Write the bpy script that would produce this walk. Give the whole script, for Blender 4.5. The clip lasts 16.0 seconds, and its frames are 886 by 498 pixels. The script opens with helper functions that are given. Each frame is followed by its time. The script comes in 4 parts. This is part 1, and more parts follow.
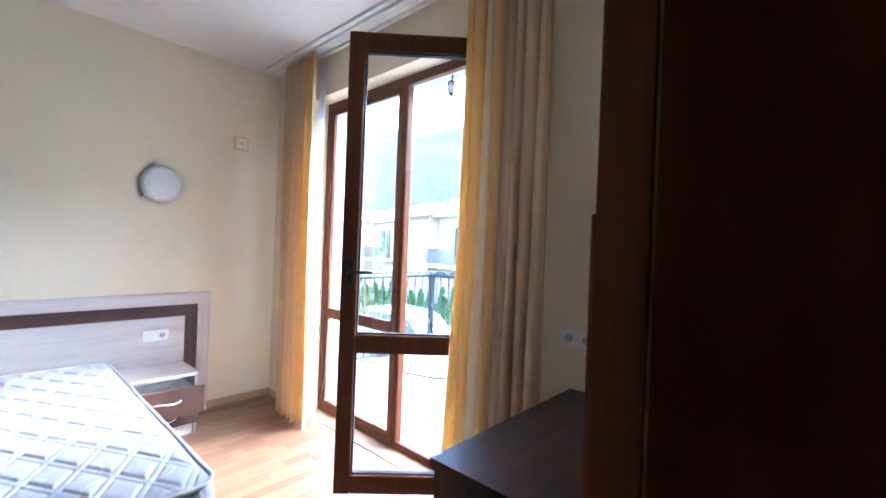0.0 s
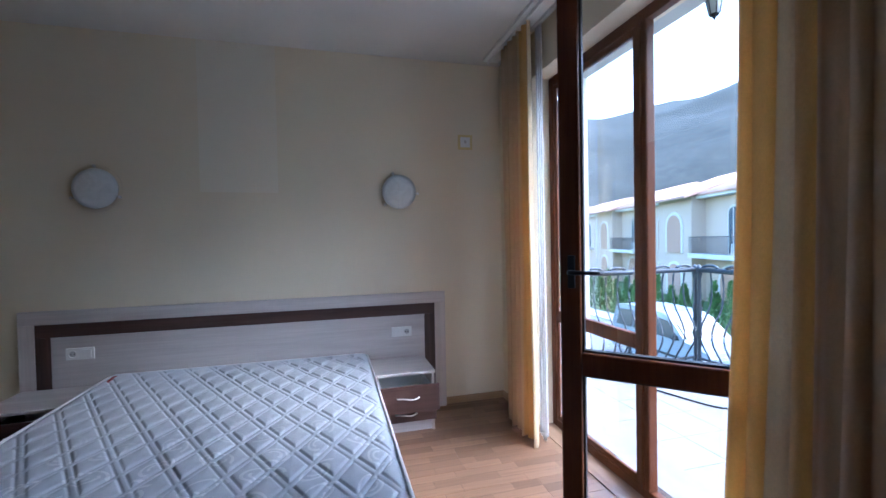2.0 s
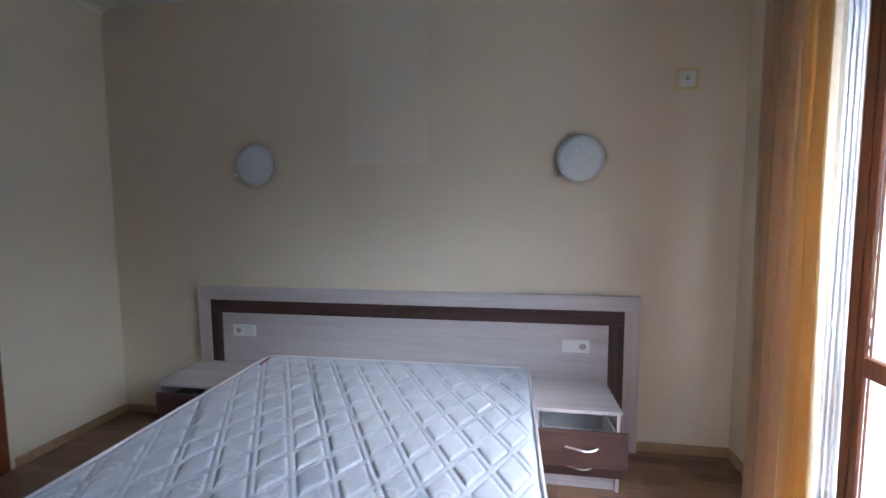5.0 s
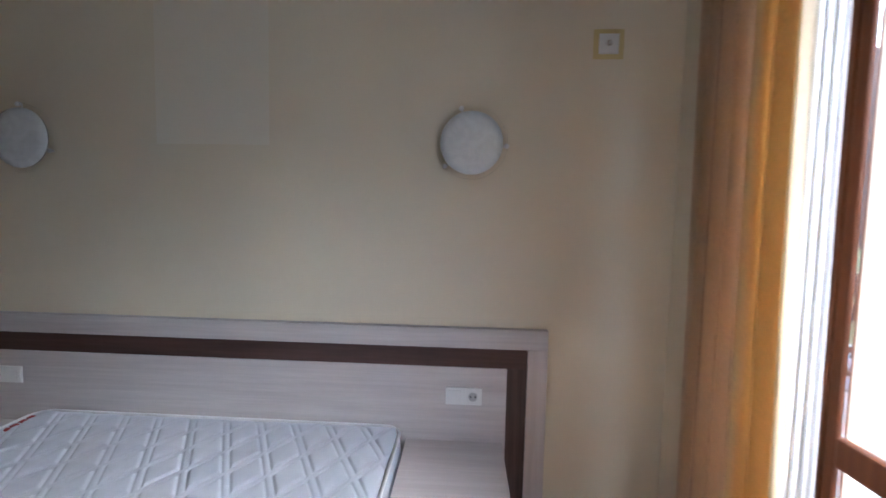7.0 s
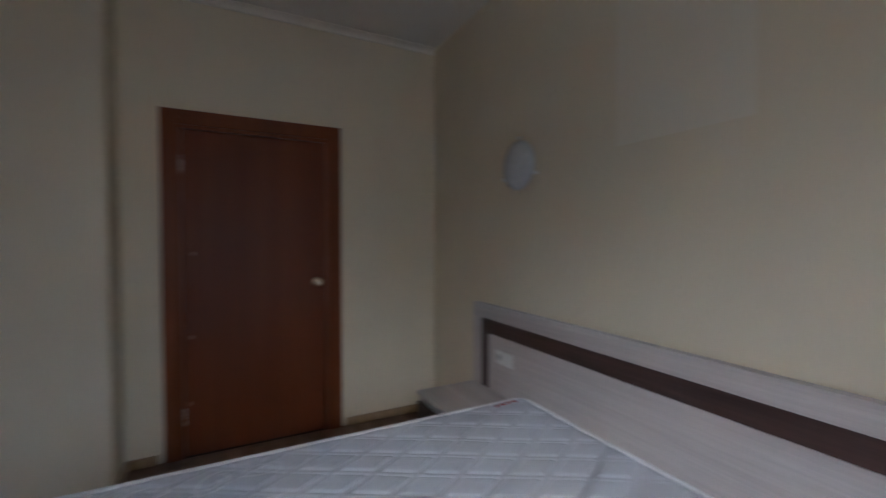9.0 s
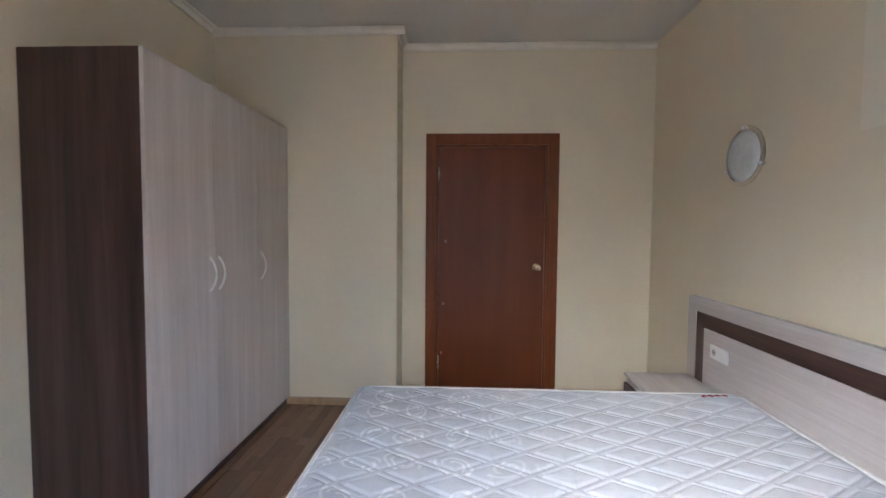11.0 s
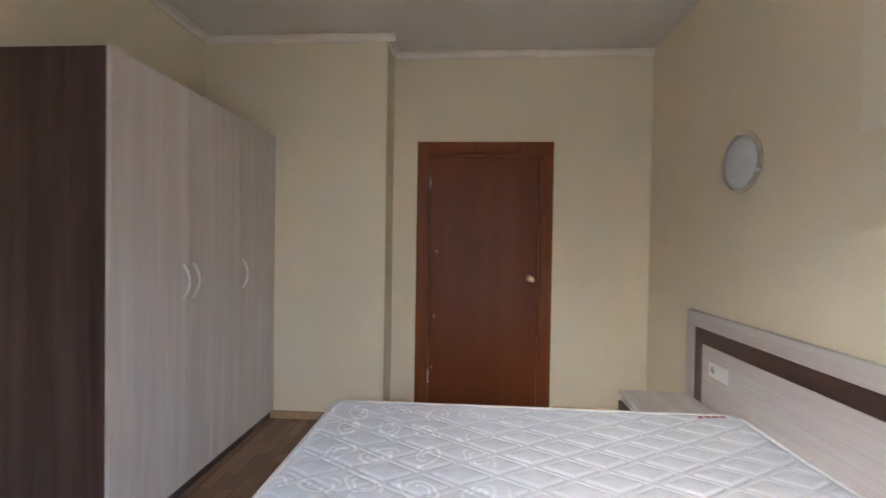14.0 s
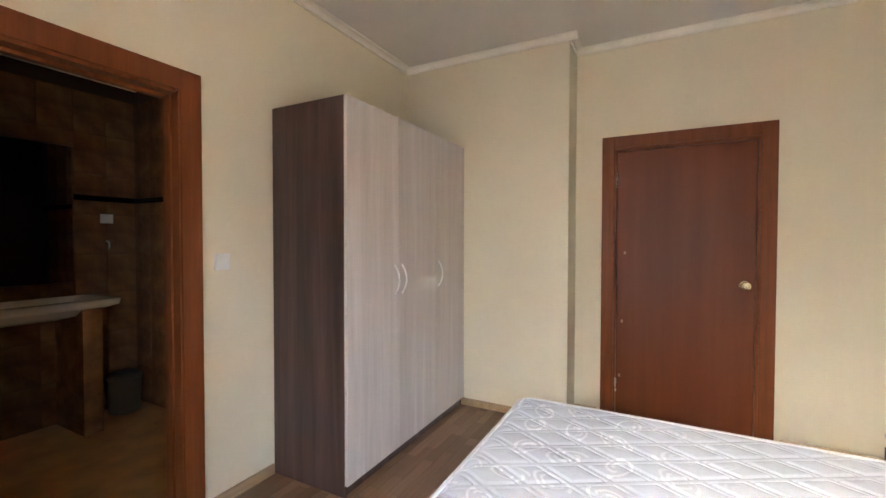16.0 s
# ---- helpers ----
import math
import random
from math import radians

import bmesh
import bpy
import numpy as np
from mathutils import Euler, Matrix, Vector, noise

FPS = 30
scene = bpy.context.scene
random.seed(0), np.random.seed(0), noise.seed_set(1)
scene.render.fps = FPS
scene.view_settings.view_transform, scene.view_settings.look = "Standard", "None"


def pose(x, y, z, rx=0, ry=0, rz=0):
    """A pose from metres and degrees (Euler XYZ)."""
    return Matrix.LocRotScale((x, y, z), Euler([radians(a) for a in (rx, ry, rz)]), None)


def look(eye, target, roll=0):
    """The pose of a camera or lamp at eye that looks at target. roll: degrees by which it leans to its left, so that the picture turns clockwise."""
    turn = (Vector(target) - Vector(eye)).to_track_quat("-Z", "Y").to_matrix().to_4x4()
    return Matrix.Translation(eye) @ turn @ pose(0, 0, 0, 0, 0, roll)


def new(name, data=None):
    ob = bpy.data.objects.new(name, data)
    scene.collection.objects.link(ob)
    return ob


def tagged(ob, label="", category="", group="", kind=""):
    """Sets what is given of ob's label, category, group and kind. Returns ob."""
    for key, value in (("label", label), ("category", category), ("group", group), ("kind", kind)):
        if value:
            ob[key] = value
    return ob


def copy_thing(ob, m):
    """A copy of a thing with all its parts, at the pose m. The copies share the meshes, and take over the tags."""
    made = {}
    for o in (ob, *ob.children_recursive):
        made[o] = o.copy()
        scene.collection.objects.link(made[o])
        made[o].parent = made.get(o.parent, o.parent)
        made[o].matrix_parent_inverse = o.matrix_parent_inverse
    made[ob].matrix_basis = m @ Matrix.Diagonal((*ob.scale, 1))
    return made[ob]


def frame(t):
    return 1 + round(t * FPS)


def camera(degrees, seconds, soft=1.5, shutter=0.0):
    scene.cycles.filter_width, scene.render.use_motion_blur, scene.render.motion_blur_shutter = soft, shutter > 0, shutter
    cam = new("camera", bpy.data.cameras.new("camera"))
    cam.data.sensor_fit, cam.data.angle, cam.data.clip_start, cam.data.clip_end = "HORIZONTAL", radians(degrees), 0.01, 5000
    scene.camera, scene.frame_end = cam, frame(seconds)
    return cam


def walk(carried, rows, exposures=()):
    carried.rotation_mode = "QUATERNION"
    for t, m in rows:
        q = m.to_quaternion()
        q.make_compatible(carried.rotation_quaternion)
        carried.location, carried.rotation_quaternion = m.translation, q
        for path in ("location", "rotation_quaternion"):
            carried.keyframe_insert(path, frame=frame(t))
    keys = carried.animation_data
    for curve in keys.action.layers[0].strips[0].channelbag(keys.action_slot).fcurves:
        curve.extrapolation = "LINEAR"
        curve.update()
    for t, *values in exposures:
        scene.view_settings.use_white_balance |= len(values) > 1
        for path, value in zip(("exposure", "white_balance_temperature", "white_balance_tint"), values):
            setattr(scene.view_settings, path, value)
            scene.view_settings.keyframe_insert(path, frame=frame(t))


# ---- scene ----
cam = camera(93.2, 16.0, shutter=0.5)
PATH = [
    (0, (2.227, -3.553, 1.321), (3.705, -2.206, 1.319), 2.2),
    (0.5, (2.418, -3.43, 1.314), (3.836, -2.021, 1.362), 0.7),
    (1, (2.499, -3.365, 1.332), (3.72, -1.782, 1.296), 0.5),
    (1.5, (2.537, -3.308, 1.32), (3.232, -1.433, 1.294), 1.1),
    (2, (2.565, -3.254, 1.323), (3.078, -1.321, 1.281), -1.1),
    (2.5, (2.582, -3.139, 1.297), (2.962, -1.177, 1.217), -0.0),
    (3, (2.539, -2.978, 1.293), (2.61, -0.98, 1.244), -0.3),
    (3.5, (2.476, -2.887, 1.322), (2.304, -0.895, 1.282), 0.3),
    (3.7, (2.454, -2.855, 1.338), (2.131, -0.884, 1.243), 0.0),
    (5.8, (2.869, -2.223, 1.388), (2.62, -0.246, 1.221), -0.4),
    (6, (2.902, -2.151, 1.377), (2.775, -0.159, 1.251), 0.0),
    (6.5, (2.98, -2.005, 1.37), (3.013, -0.012, 1.198), 0.3),
    (7, (3.061, -1.809, 1.381), (2.957, 0.183, 1.241), 1.2),
    (7.5, (3.073, -1.642, 1.345), (2.784, 0.334, 1.226), 1.2),
    (8, (3.041, -1.44, 1.258), (2.4, 0.455, 1.28), 0.4),
    (8.5, (2.919, -1.392, 1.315), (1.765, 0.24, 1.259), 0.2),
    (9, (2.897, -1.43, 1.315), (1.123, -0.507, 1.263), 0.0),
    (9.5, (3.04, -1.405, 1.299), (1.056, -1.18, 1.183), 2.0),
    (10, (3.165, -1.384, 1.331), (1.172, -1.411, 1.159), 0.3),
    (12.3, (3.438, -1.609, 1.286), (1.442, -1.724, 1.252), 1.7),
    (12.5, (3.441, -1.608, 1.289), (1.444, -1.713, 1.251), 1.6),
    (13, (3.416, -1.575, 1.279), (1.418, -1.58, 1.198), 1.2),
    (13.5, (3.326, -1.471, 1.278), (1.327, -1.443, 1.226), -1.4),
    (14, (3.235, -1.341, 1.285), (1.24, -1.47, 1.258), 0.9),
    (14.5, (3.24, -1.302, 1.281), (1.31, -1.825, 1.263), 2.0),
    (15, (3.294, -1.343, 1.307), (1.524, -2.274, 1.287), -0.3),
    (15.5, (3.311, -1.344, 1.319), (1.555, -2.301, 1.274), -0.1),
    (16, (3.309, -1.351, 1.312), (1.539, -2.282, 1.269), 0.1),
]
EXPOSURES = [
    (0.0, 4.66, 4780, 10), (0.5, 4.11, 4730, 10), (1.0, 3.59, 4680, 10), (1.5, 3.31, 4630, 10), (2.0, 3.21, 4580, 10), (2.5, 3.06, 4530, 10),
    (3.0, 2.89, 4580, 10), (3.5, 2.84, 4630, 10), (6.0, 3.75, 4930, 10), (6.5, 3.52, 4980, 10), (7.0, 3.37, 5030, 10), (7.5, 3.25, 4980, 10),
    (8.0, 3.17, 4980, 10), (9.0, 2.93, 5170, 10), (9.5, 3.56, 5320, 10), (10.0, 3.96, 5370, 10), (12.5, 4.41, 5590, 10), (14.0, 4.36, 5820, 10),
    (15.0, 4.56, 6070, 10), (16.0, 5.06, 6170, 10),
]
walk(cam, [(t, look(eye, target, roll)) for t, eye, target, roll in PATH], EXPOSURES)

# ---- light ----
world = bpy.data.worlds.new("sky")
scene.world = world
world.use_nodes = True
wn = world.node_tree.nodes
wl = world.node_tree.links
sky = wn.new("ShaderNodeTexSky")
sky.sky_type = 'NISHITA'
sky.sun_disc = False
sky.sun_elevation = radians(45)
sky.sun_rotation = radians(115)
sky.air_density = 1.5
sky.dust_density = 3.0
soft_sky = wn.new("ShaderNodeHueSaturation")
soft_sky.inputs["Saturation"].default_value = 1.0
wl.new(sky.outputs[0], soft_sky.inputs["Color"])
wl.new(soft_sky.outputs[0], wn["Background"].inputs["Color"])
wn["Background"].inputs["Strength"].default_value = 0.15

sun_data = bpy.data.lights.new("sun", 'SUN')
sun_data.energy = 0.5
sun_data.angle = radians(20)
sun_data.color = (1.0, 0.97, 0.92)
sun = new("sun", sun_data)
sun.matrix_world = look((0, 0, 0), (-4, 8, -20))

# ---- materials ----
def mat(name, rough=0.5, metal=0.0, spec=0.5):
    m = bpy.data.materials.new(name)
    m.use_nodes = True
    b = m.node_tree.nodes["Principled BSDF"]
    b.inputs["Roughness"].default_value = rough
    b.inputs["Metallic"].default_value = metal
    b.inputs["Specular IOR Level"].default_value = spec
    return m, m.node_tree.nodes, m.node_tree.links, b


def coords(n, l, scale=(1, 1, 1), rot=(0, 0, 0)):
    tc = n.new("ShaderNodeTexCoord")
    mp = n.new("ShaderNodeMapping")
    mp.inputs["Scale"].default_value = scale
    mp.inputs["Rotation"].default_value = rot
    l.new(tc.outputs["Object"], mp.inputs["Vector"])
    return mp.outputs["Vector"]


def noise_tex(n, l, vec, scale, detail=4.0, rough=0.55, distort=0.0):
    t = n.new("ShaderNodeTexNoise")
    t.inputs["Scale"].default_value = scale
    t.inputs["Detail"].default_value = detail
    t.inputs["Roughness"].default_value = rough
    t.inputs["Distortion"].default_value = distort
    if vec is not None:
        l.new(vec, t.inputs["Vector"])
    return t.outputs["Fac"]


def ramp(n, l, fac, stops):
    r = n.new("ShaderNodeValToRGB")
    e = r.color_ramp.elements
    while len(e) < len(stops):
        e.new(0.5)
    for i, (p, c) in enumerate(stops):
        e[i].position = p
        e[i].color = (*c, 1)
    l.new(fac, r.inputs["Fac"])
    return r.outputs["Color"]


def mixcol(n, l, fac, a, b, mode='MIX'):
    m = n.new("ShaderNodeMix")
    m.data_type, m.blend_type = 'RGBA', mode
    if isinstance(fac, float):
        m.inputs["Factor"].default_value = fac
    else:
        l.new(fac, m.inputs["Factor"])
    for sock, v in (("A", a), ("B", b)):
        if isinstance(v, tuple):
            m.inputs[6 if sock == "A" else 7].default_value = (*v, 1)
        else:
            l.new(v, m.inputs[6 if sock == "A" else 7])
    return m.outputs[2]


def bump(n, l, b, height, strength, dist=0.01):
    u = n.new("ShaderNodeBump")
    u.inputs["Strength"].default_value = strength
    u.inputs["Distance"].default_value = dist
    l.new(height, u.inputs["Height"])
    l.new(u.outputs["Normal"], b.inputs["Normal"])


def plain(name, col, rough=0.5, metal=0.0, var=0.06, scale=6.0, bmp=0.0, spec=0.5):
    """A plain surface with faint uneven tone and wear."""
    m, n, l, b = mat(name, rough, metal, spec)
    v = coords(n, l)
    f = noise_tex(n, l, v, scale, 5)
    lo = tuple(max(0, c * (1 - var)) for c in col)
    hi = tuple(min(1, c * (1 + var)) for c in col)
    l.new(ramp(n, l, f, [(0.3, lo), (0.7, hi)]), b.inputs["Base Color"])
    g = noise_tex(n, l, v, scale * 14, 4)
    rr = n.new("ShaderNodeMapRange")
    rr.inputs["To Min"].default_value = max(0.02, rough - 0.08)
    rr.inputs["To Max"].default_value = min(1, rough + 0.08)
    l.new(g, rr.inputs["Value"])
    l.new(rr.outputs[0], b.inputs["Roughness"])
    if bmp:
        bump(n, l, b, noise_tex(n, l, v, scale * 30, 6), bmp, 0.003)
    return m


def wall_paint(name, col, patch=None):
    m, n, l, b = mat(name, 0.85, 0, 0.25)
    v = coords(n, l)
    big = noise_tex(n, l, v, 0.9, 3)
    fine = noise_tex(n, l, v, 3.5, 4)
    a = ramp(n, l, big, [(0.3, tuple(c * 0.955 for c in col)), (0.7, tuple(min(1, c * 1.03) for c in col))])
    c2 = ramp(n, l, fine, [(0.25, (0.985, 0.982, 0.978)), (0.6, (1, 1, 1))])
    l.new(mixcol(n, l, 1.0, a, c2, 'MULTIPLY'), b.inputs["Base Color"])
    if patch:
        sx = n.new("ShaderNodeSeparateXYZ")
        l.new(v, sx.inputs[0])
        fac = None
        for axis, lo, hi in (("X", 1.69, 2.20), ("Z", 1.69, 9.0)):
            for edge, op in ((lo, 'GREATER_THAN'), (hi, 'LESS_THAN')):
                t = n.new("ShaderNodeMath")
                t.operation = op
                t.inputs[1].default_value = edge
                l.new(sx.outputs[axis], t.inputs[0])
                if fac is None:
                    fac = t.outputs[0]
                else:
                    k = n.new("ShaderNodeMath")
                    k.operation = 'MULTIPLY'
                    l.new(fac, k.inputs[0])
                    l.new(t.outputs[0], k.inputs[1])
                    fac = k.outputs[0]
        src = b.inputs["Base Color"].links[0].from_socket
        l.new(mixcol(n, l, fac, src, patch), b.inputs["Base Color"])
    roller = noise_tex(n, l, v, 70, 3)
    bump(n, l, b, roller, 0.03, 0.002)
    return m


def wood(name, dark, light, axis='z', rough=0.45, grain=26.0, spec=0.4, stretch=0.055, streaky=0.7):
    """Veneer with grain along an axis."""
    m, n, l, b = mat(name, rough, 0, spec)
    sc = {'x': (stretch, 1, 1), 'y': (1, stretch, 1), 'z': (1, 1, stretch)}[axis]
    v = coords(n, l, sc)
    info = n.new("ShaderNodeObjectInfo")
    add = n.new("ShaderNodeVectorMath")
    add.operation = 'ADD'
    sh = n.new("ShaderNodeVectorMath")
    sh.operation = 'SCALE'
    sh.inputs[0].default_value = (3.1, 7.7, 5.3)
    l.new(info.outputs["Random"], sh.inputs["Scale"])
    l.new(v, add.inputs[0])
    l.new(sh.outputs[0], add.inputs[1])
    v = add.outputs[0]
    a = noise_tex(n, l, v, grain, 6, 0.62, 0.35)
    c = noise_tex(n, l, v, grain * 5, 4, 0.6)
    base = ramp(n, l, a, [(0.3, dark), (0.52, tuple((p + q) / 2 for p, q in zip(dark, light))), (0.72, light)])
    streak = ramp(n, l, c, [(0.35, (0.82, 0.82, 0.82)), (0.62, (1.0, 1.0, 1.0))])
    l.new(mixcol(n, l, streaky, base, streak, 'MULTIPLY'), b.inputs["Base Color"])
    bump(n, l, b, c, 0.07, 0.002)
    return m


M_WALL = wall_paint("cream_wall_paint", (0.785, 0.70, 0.525))
M_WALL_N = wall_paint("cream_wall_paint_touched_up", (0.785, 0.70, 0.525), (0.79, 0.725, 0.585))
M_CEIL = wall_paint("white_ceiling_paint", (0.73, 0.695, 0.62))
M_CORNICE = plain("white_cornice_plaster", (0.82, 0.775, 0.67), 0.7, bmp=0.05)
M_DOOR = wood("mahogany_door_veneer", (0.142, 0.038, 0.012), (0.182, 0.051, 0.016), 'z', 0.42, 9, 0.25, 0.05, 0.22)
M_CASING = wood("mahogany_casing_veneer", (0.165, 0.046, 0.013), (0.24, 0.072, 0.021), 'z', 0.42, 24, 0.25)
M_ASH_Z = wood("pale_ash_laminate_upright", (0.56, 0.49, 0.44), (0.68, 0.61, 0.56), 'z', 0.42, 14, 0.4, 0.04, 0.45)
M_ASH_X = wood("pale_ash_laminate_level", (0.54, 0.48, 0.45), (0.66, 0.61, 0.57), 'x', 0.42, 16, 0.4, 0.04, 0.5)
M_WENGE_Z = wood("dark_brown_oak_laminate_upright", (0.042, 0.023, 0.018), (0.135, 0.078, 0.062), 'z', 0.36, 14)
M_WENGE_X = wood("dark_brown_oak_laminate_level", (0.05, 0.026, 0.02), (0.12, 0.064, 0.05), 'x', 0.42, 18)
M_WINFRAME = wood("brown_foil_window_frame", (0.085, 0.027, 0.009), (0.15, 0.050, 0.017), 'z', 0.45, 30, 0.22)
M_FLOOR = wood("oak_laminate_plank", (0.20, 0.115, 0.065), (0.40, 0.255, 0.155), 'y', 0.36, 16, 0.5)
M_BLOCK, n, l, b = mat("oak_three_strip_laminate", 0.34, 0, 0.5)
oi = n.new("ShaderNodeObjectInfo")
vv0 = coords(n, l)
jump = n.new("ShaderNodeVectorMath")
jump.operation = 'MULTIPLY_ADD'
jump.inputs[1].default_value = (7.3, 0.0, 0.0)
l.new(oi.outputs["Random"], jump.inputs[0])
l.new(vv0, jump.inputs[2])
brick = n.new("ShaderNodeTexBrick")
brick.inputs["Scale"].default_value = 1.0
brick.inputs["Brick Width"].default_value = 0.37
brick.inputs["Row Height"].default_value = 0.065
brick.inputs["Mortar Size"].default_value = 0.0009
brick.inputs["Color1"].default_value = (0.175, 0.095, 0.054, 1)
brick.inputs["Color2"].default_value = (0.315, 0.19, 0.112, 1)
brick.inputs["Mortar"].default_value = (0.11, 0.065, 0.04, 1)
brick.offset = 0.37
l.new(jump.outputs[0], brick.inputs["Vector"])
gv = coords(n, l, (0.05, 1, 1))
gr = noise_tex(n, l, gv, 70, 6, 0.65, 0.4)
gt = ramp(n, l, gr, [(0.3, (0.84, 0.82, 0.80)), (0.65, (1.06, 1.05, 1.04))])
l.new(mixcol(n, l, 1.0, brick.outputs["Color"], gt, 'MULTIPLY'), b.inputs["Base Color"])
bump(n, l, b, gr, 0.08, 0.002)
M_SKIRT = wood("beech_skirting", (0.42, 0.28, 0.15), (0.56, 0.40, 0.23), 'x', 0.45, 20)
M_CHROME = plain("satin_chrome", (0.88, 0.87, 0.85), 0.30, 1.0)
M_BRASS = plain("polished_brass", (0.95, 0.84, 0.60), 0.22, 1.0)
M_STEEL = plain("brushed_steel", (0.62, 0.60, 0.57), 0.28, 1.0)
M_WHITEPL = plain("white_plastic", (0.80, 0.79, 0.75), 0.35)
# near-black for flat discs that stand in for the shade inside socket holes
M_DARKHOLE = plain("hole_shade", (0.02, 0.02, 0.02), 0.5)
M_BLACK = plain("black_metal", (0.018, 0.018, 0.02), 0.4, 0.3)
M_GASKET = plain("rubber_gasket", (0.02, 0.018, 0.016), 0.6)


def glass_mat(name, tint=(1, 1, 1), rough=0.0):
    m, n, l, b = mat(name, rough)
    b.inputs["Base Color"].default_value = (*tint, 1)
    b.inputs["Transmission Weight"].default_value = 1.0
    b.inputs["IOR"].default_value = 1.45
    return m


M_GLASS = glass_mat("window_glass")
M_THIN = glass_mat("thin_clear_glass")
M_THIN.node_tree.nodes["Principled BSDF"].inputs["IOR"].default_value = 1.12

# ---- mesh helpers ----
def bbox(bm, x0, x1, y0, y1, z0, z1, bevel=0.0, seg=2):
    vs = [bm.verts.new((x, y, z)) for x in (x0, x1) for y in (y0, y1) for z in (z0, z1)]
    fs = [(0, 1, 3, 2), (4, 6, 7, 5), (0, 4, 5, 1), (2, 3, 7, 6), (0, 2, 6, 4), (1, 5, 7, 3)]
    faces = [bm.faces.new([vs[i] for i in f]) for f in fs]
    if bevel:
        es = list({e for f in faces for e in f.edges})
        bmesh.ops.bevel(bm, geom=es, offset=bevel, segments=seg, affect='EDGES', profile=0.6)
    return bm


def box_bm(x0, x1, y0, y1, z0, z1, bevel=0.0, seg=2):
    return bbox(bmesh.new(), x0, x1, y0, y1, z0, z1, bevel, seg)


def cyl(bm, p0, p1, r0, r1=None, n=16, caps=True):
    r1 = r0 if r1 is None else r1
    p0, p1 = Vector(p0), Vector(p1)
    q = (p1 - p0).to_track_quat('Z', 'Y')
    rings = []
    for p, r in ((p0, r0), (p1, r1)):
        rings.append([bm.verts.new(p + q @ Vector((r * math.cos(2 * math.pi * i / n), r * math.sin(2 * math.pi * i / n), 0))) for i in range(n)])
    for i in range(n):
        f = bm.faces.new((rings[0][i], rings[0][(i + 1) % n], rings[1][(i + 1) % n], rings[1][i]))
        f.smooth = True
    if caps:
        bm.faces.new(rings[0][::-1])
        bm.faces.new(rings[1])
    return bm


def tube(bm, pts, r, n=8, closed=False):
    """A round bar along points; r a number or a list."""
    pts = [Vector(p) for p in pts]
    k = len(pts)
    rings = []
    for i, p in enumerate(pts):
        d = (pts[min(i + 1, k - 1)] - pts[max(i - 1, 0)]).normalized()
        q = d.to_track_quat('Z', 'Y')
        rr = r[i] if isinstance(r, (list, tuple)) else r
        rings.append([bm.verts.new(p + q @ Vector((rr * math.cos(2 * math.pi * j / n), rr * math.sin(2 * math.pi * j / n), 0))) for j in range(n)])
    for a, b in zip(rings, rings[1:]):
        for j in range(n):
            f = bm.faces.new((a[j], a[(j + 1) % n], b[(j + 1) % n], b[j]))
            f.smooth = True
    bm.faces.new(rings[0][::-1])
    bm.faces.new(rings[-1])
    return bm


def lathe(bm, profile, centre=(0, 0, 0), axis=(0, 0, 1), n=28, ends=True):
    """Turned shape: profile of (radius, height) along an axis."""
    q = Vector(axis).to_track_quat('Z', 'Y')
    c = Vector(centre)
    rings = [[bm.verts.new(c + q @ Vector((r * math.cos(2 * math.pi * i / n), r * math.sin(2 * math.pi * i / n), h))) for i in range(n)] for r, h in profile]
    for a, b in zip(rings, rings[1:]):
        for i in range(n):
            f = bm.faces.new((a[i], a[(i + 1) % n], b[(i + 1) % n], b[i]))
            f.smooth = True
    if ends:
        bm.faces.new(rings[0][::-1])
        bm.faces.new(rings[-1])
    return bm


def make(name, bm, material):
    bmesh.ops.recalc_face_normals(bm, faces=bm.faces)
    me = bpy.data.meshes.new(name)
    bm.to_mesh(me)
    bm.free()
    me.materials.append(material)
    return new(name, me)


def part(name, bm, material, parent, label=""):
    ob = make(name, bm, material)
    ob.parent = parent
    if label:
        ob["label"] = label
    return ob


def thing(name, label, category, group="", at=(0, 0, 0), rz=0):
    ob = new(name)
    ob.empty_display_size = 0.1
    ob.matrix_world = pose(*at, 0, 0, rz)
    return tagged(ob, label, category, group)


def structure(name, bm, material, label=""):
    return tagged(make(name, bm, material), label, "", "", "structure")


# ---- room ----
N, S, W, E = 0.0, -3.28, 0.0, 3.935          # wall faces
H = 2.745                                    # ceiling
COL = 0.287                                  # the west wall's thicker southern stretch
COLY = -1.945
T = 0.11                                     # thickness of the inner walls
OX0, OX1, OZ = 2.188, 2.925, 1.978             # bathroom doorway
DY0, DY1, DZ = -1.697, -0.78, 2.0            # west door frame opening
WY0, WY1, WZ = -2.42, -0.585, 2.435           # balcony opening
EX = 4.50                                    # outer face of the facade

structure("wall_north", box_bm(W - 0.2, E + 0.28, N, N + 0.2, 0, H + 0.1), M_WALL_N, "cream painted bedroom wall behind the headboard")
bm = bmesh.new()
bbox(bm, W - 0.16, W, DY1, N, 0, H + 0.1)
bbox(bm, W - 0.16, W, COLY, DY0, 0, H + 0.1)
bbox(bm, W - 0.16, W, DY0, DY1, DZ, H + 0.1)
bbox(bm, W - 0.16, COL, S - T, COLY, 0, H + 0.1)
structure("wall_west", bm, M_WALL, "cream painted wall with a brown door and a boxed-out pier")
bm = bmesh.new()
bbox(bm, COL, OX0, S - T, S, 0, H + 0.1)
bbox(bm, OX1, E + 0.2, S - T, S, 0, H + 0.1)
bbox(bm, OX0, OX1, S - T, S, OZ, H + 0.1)
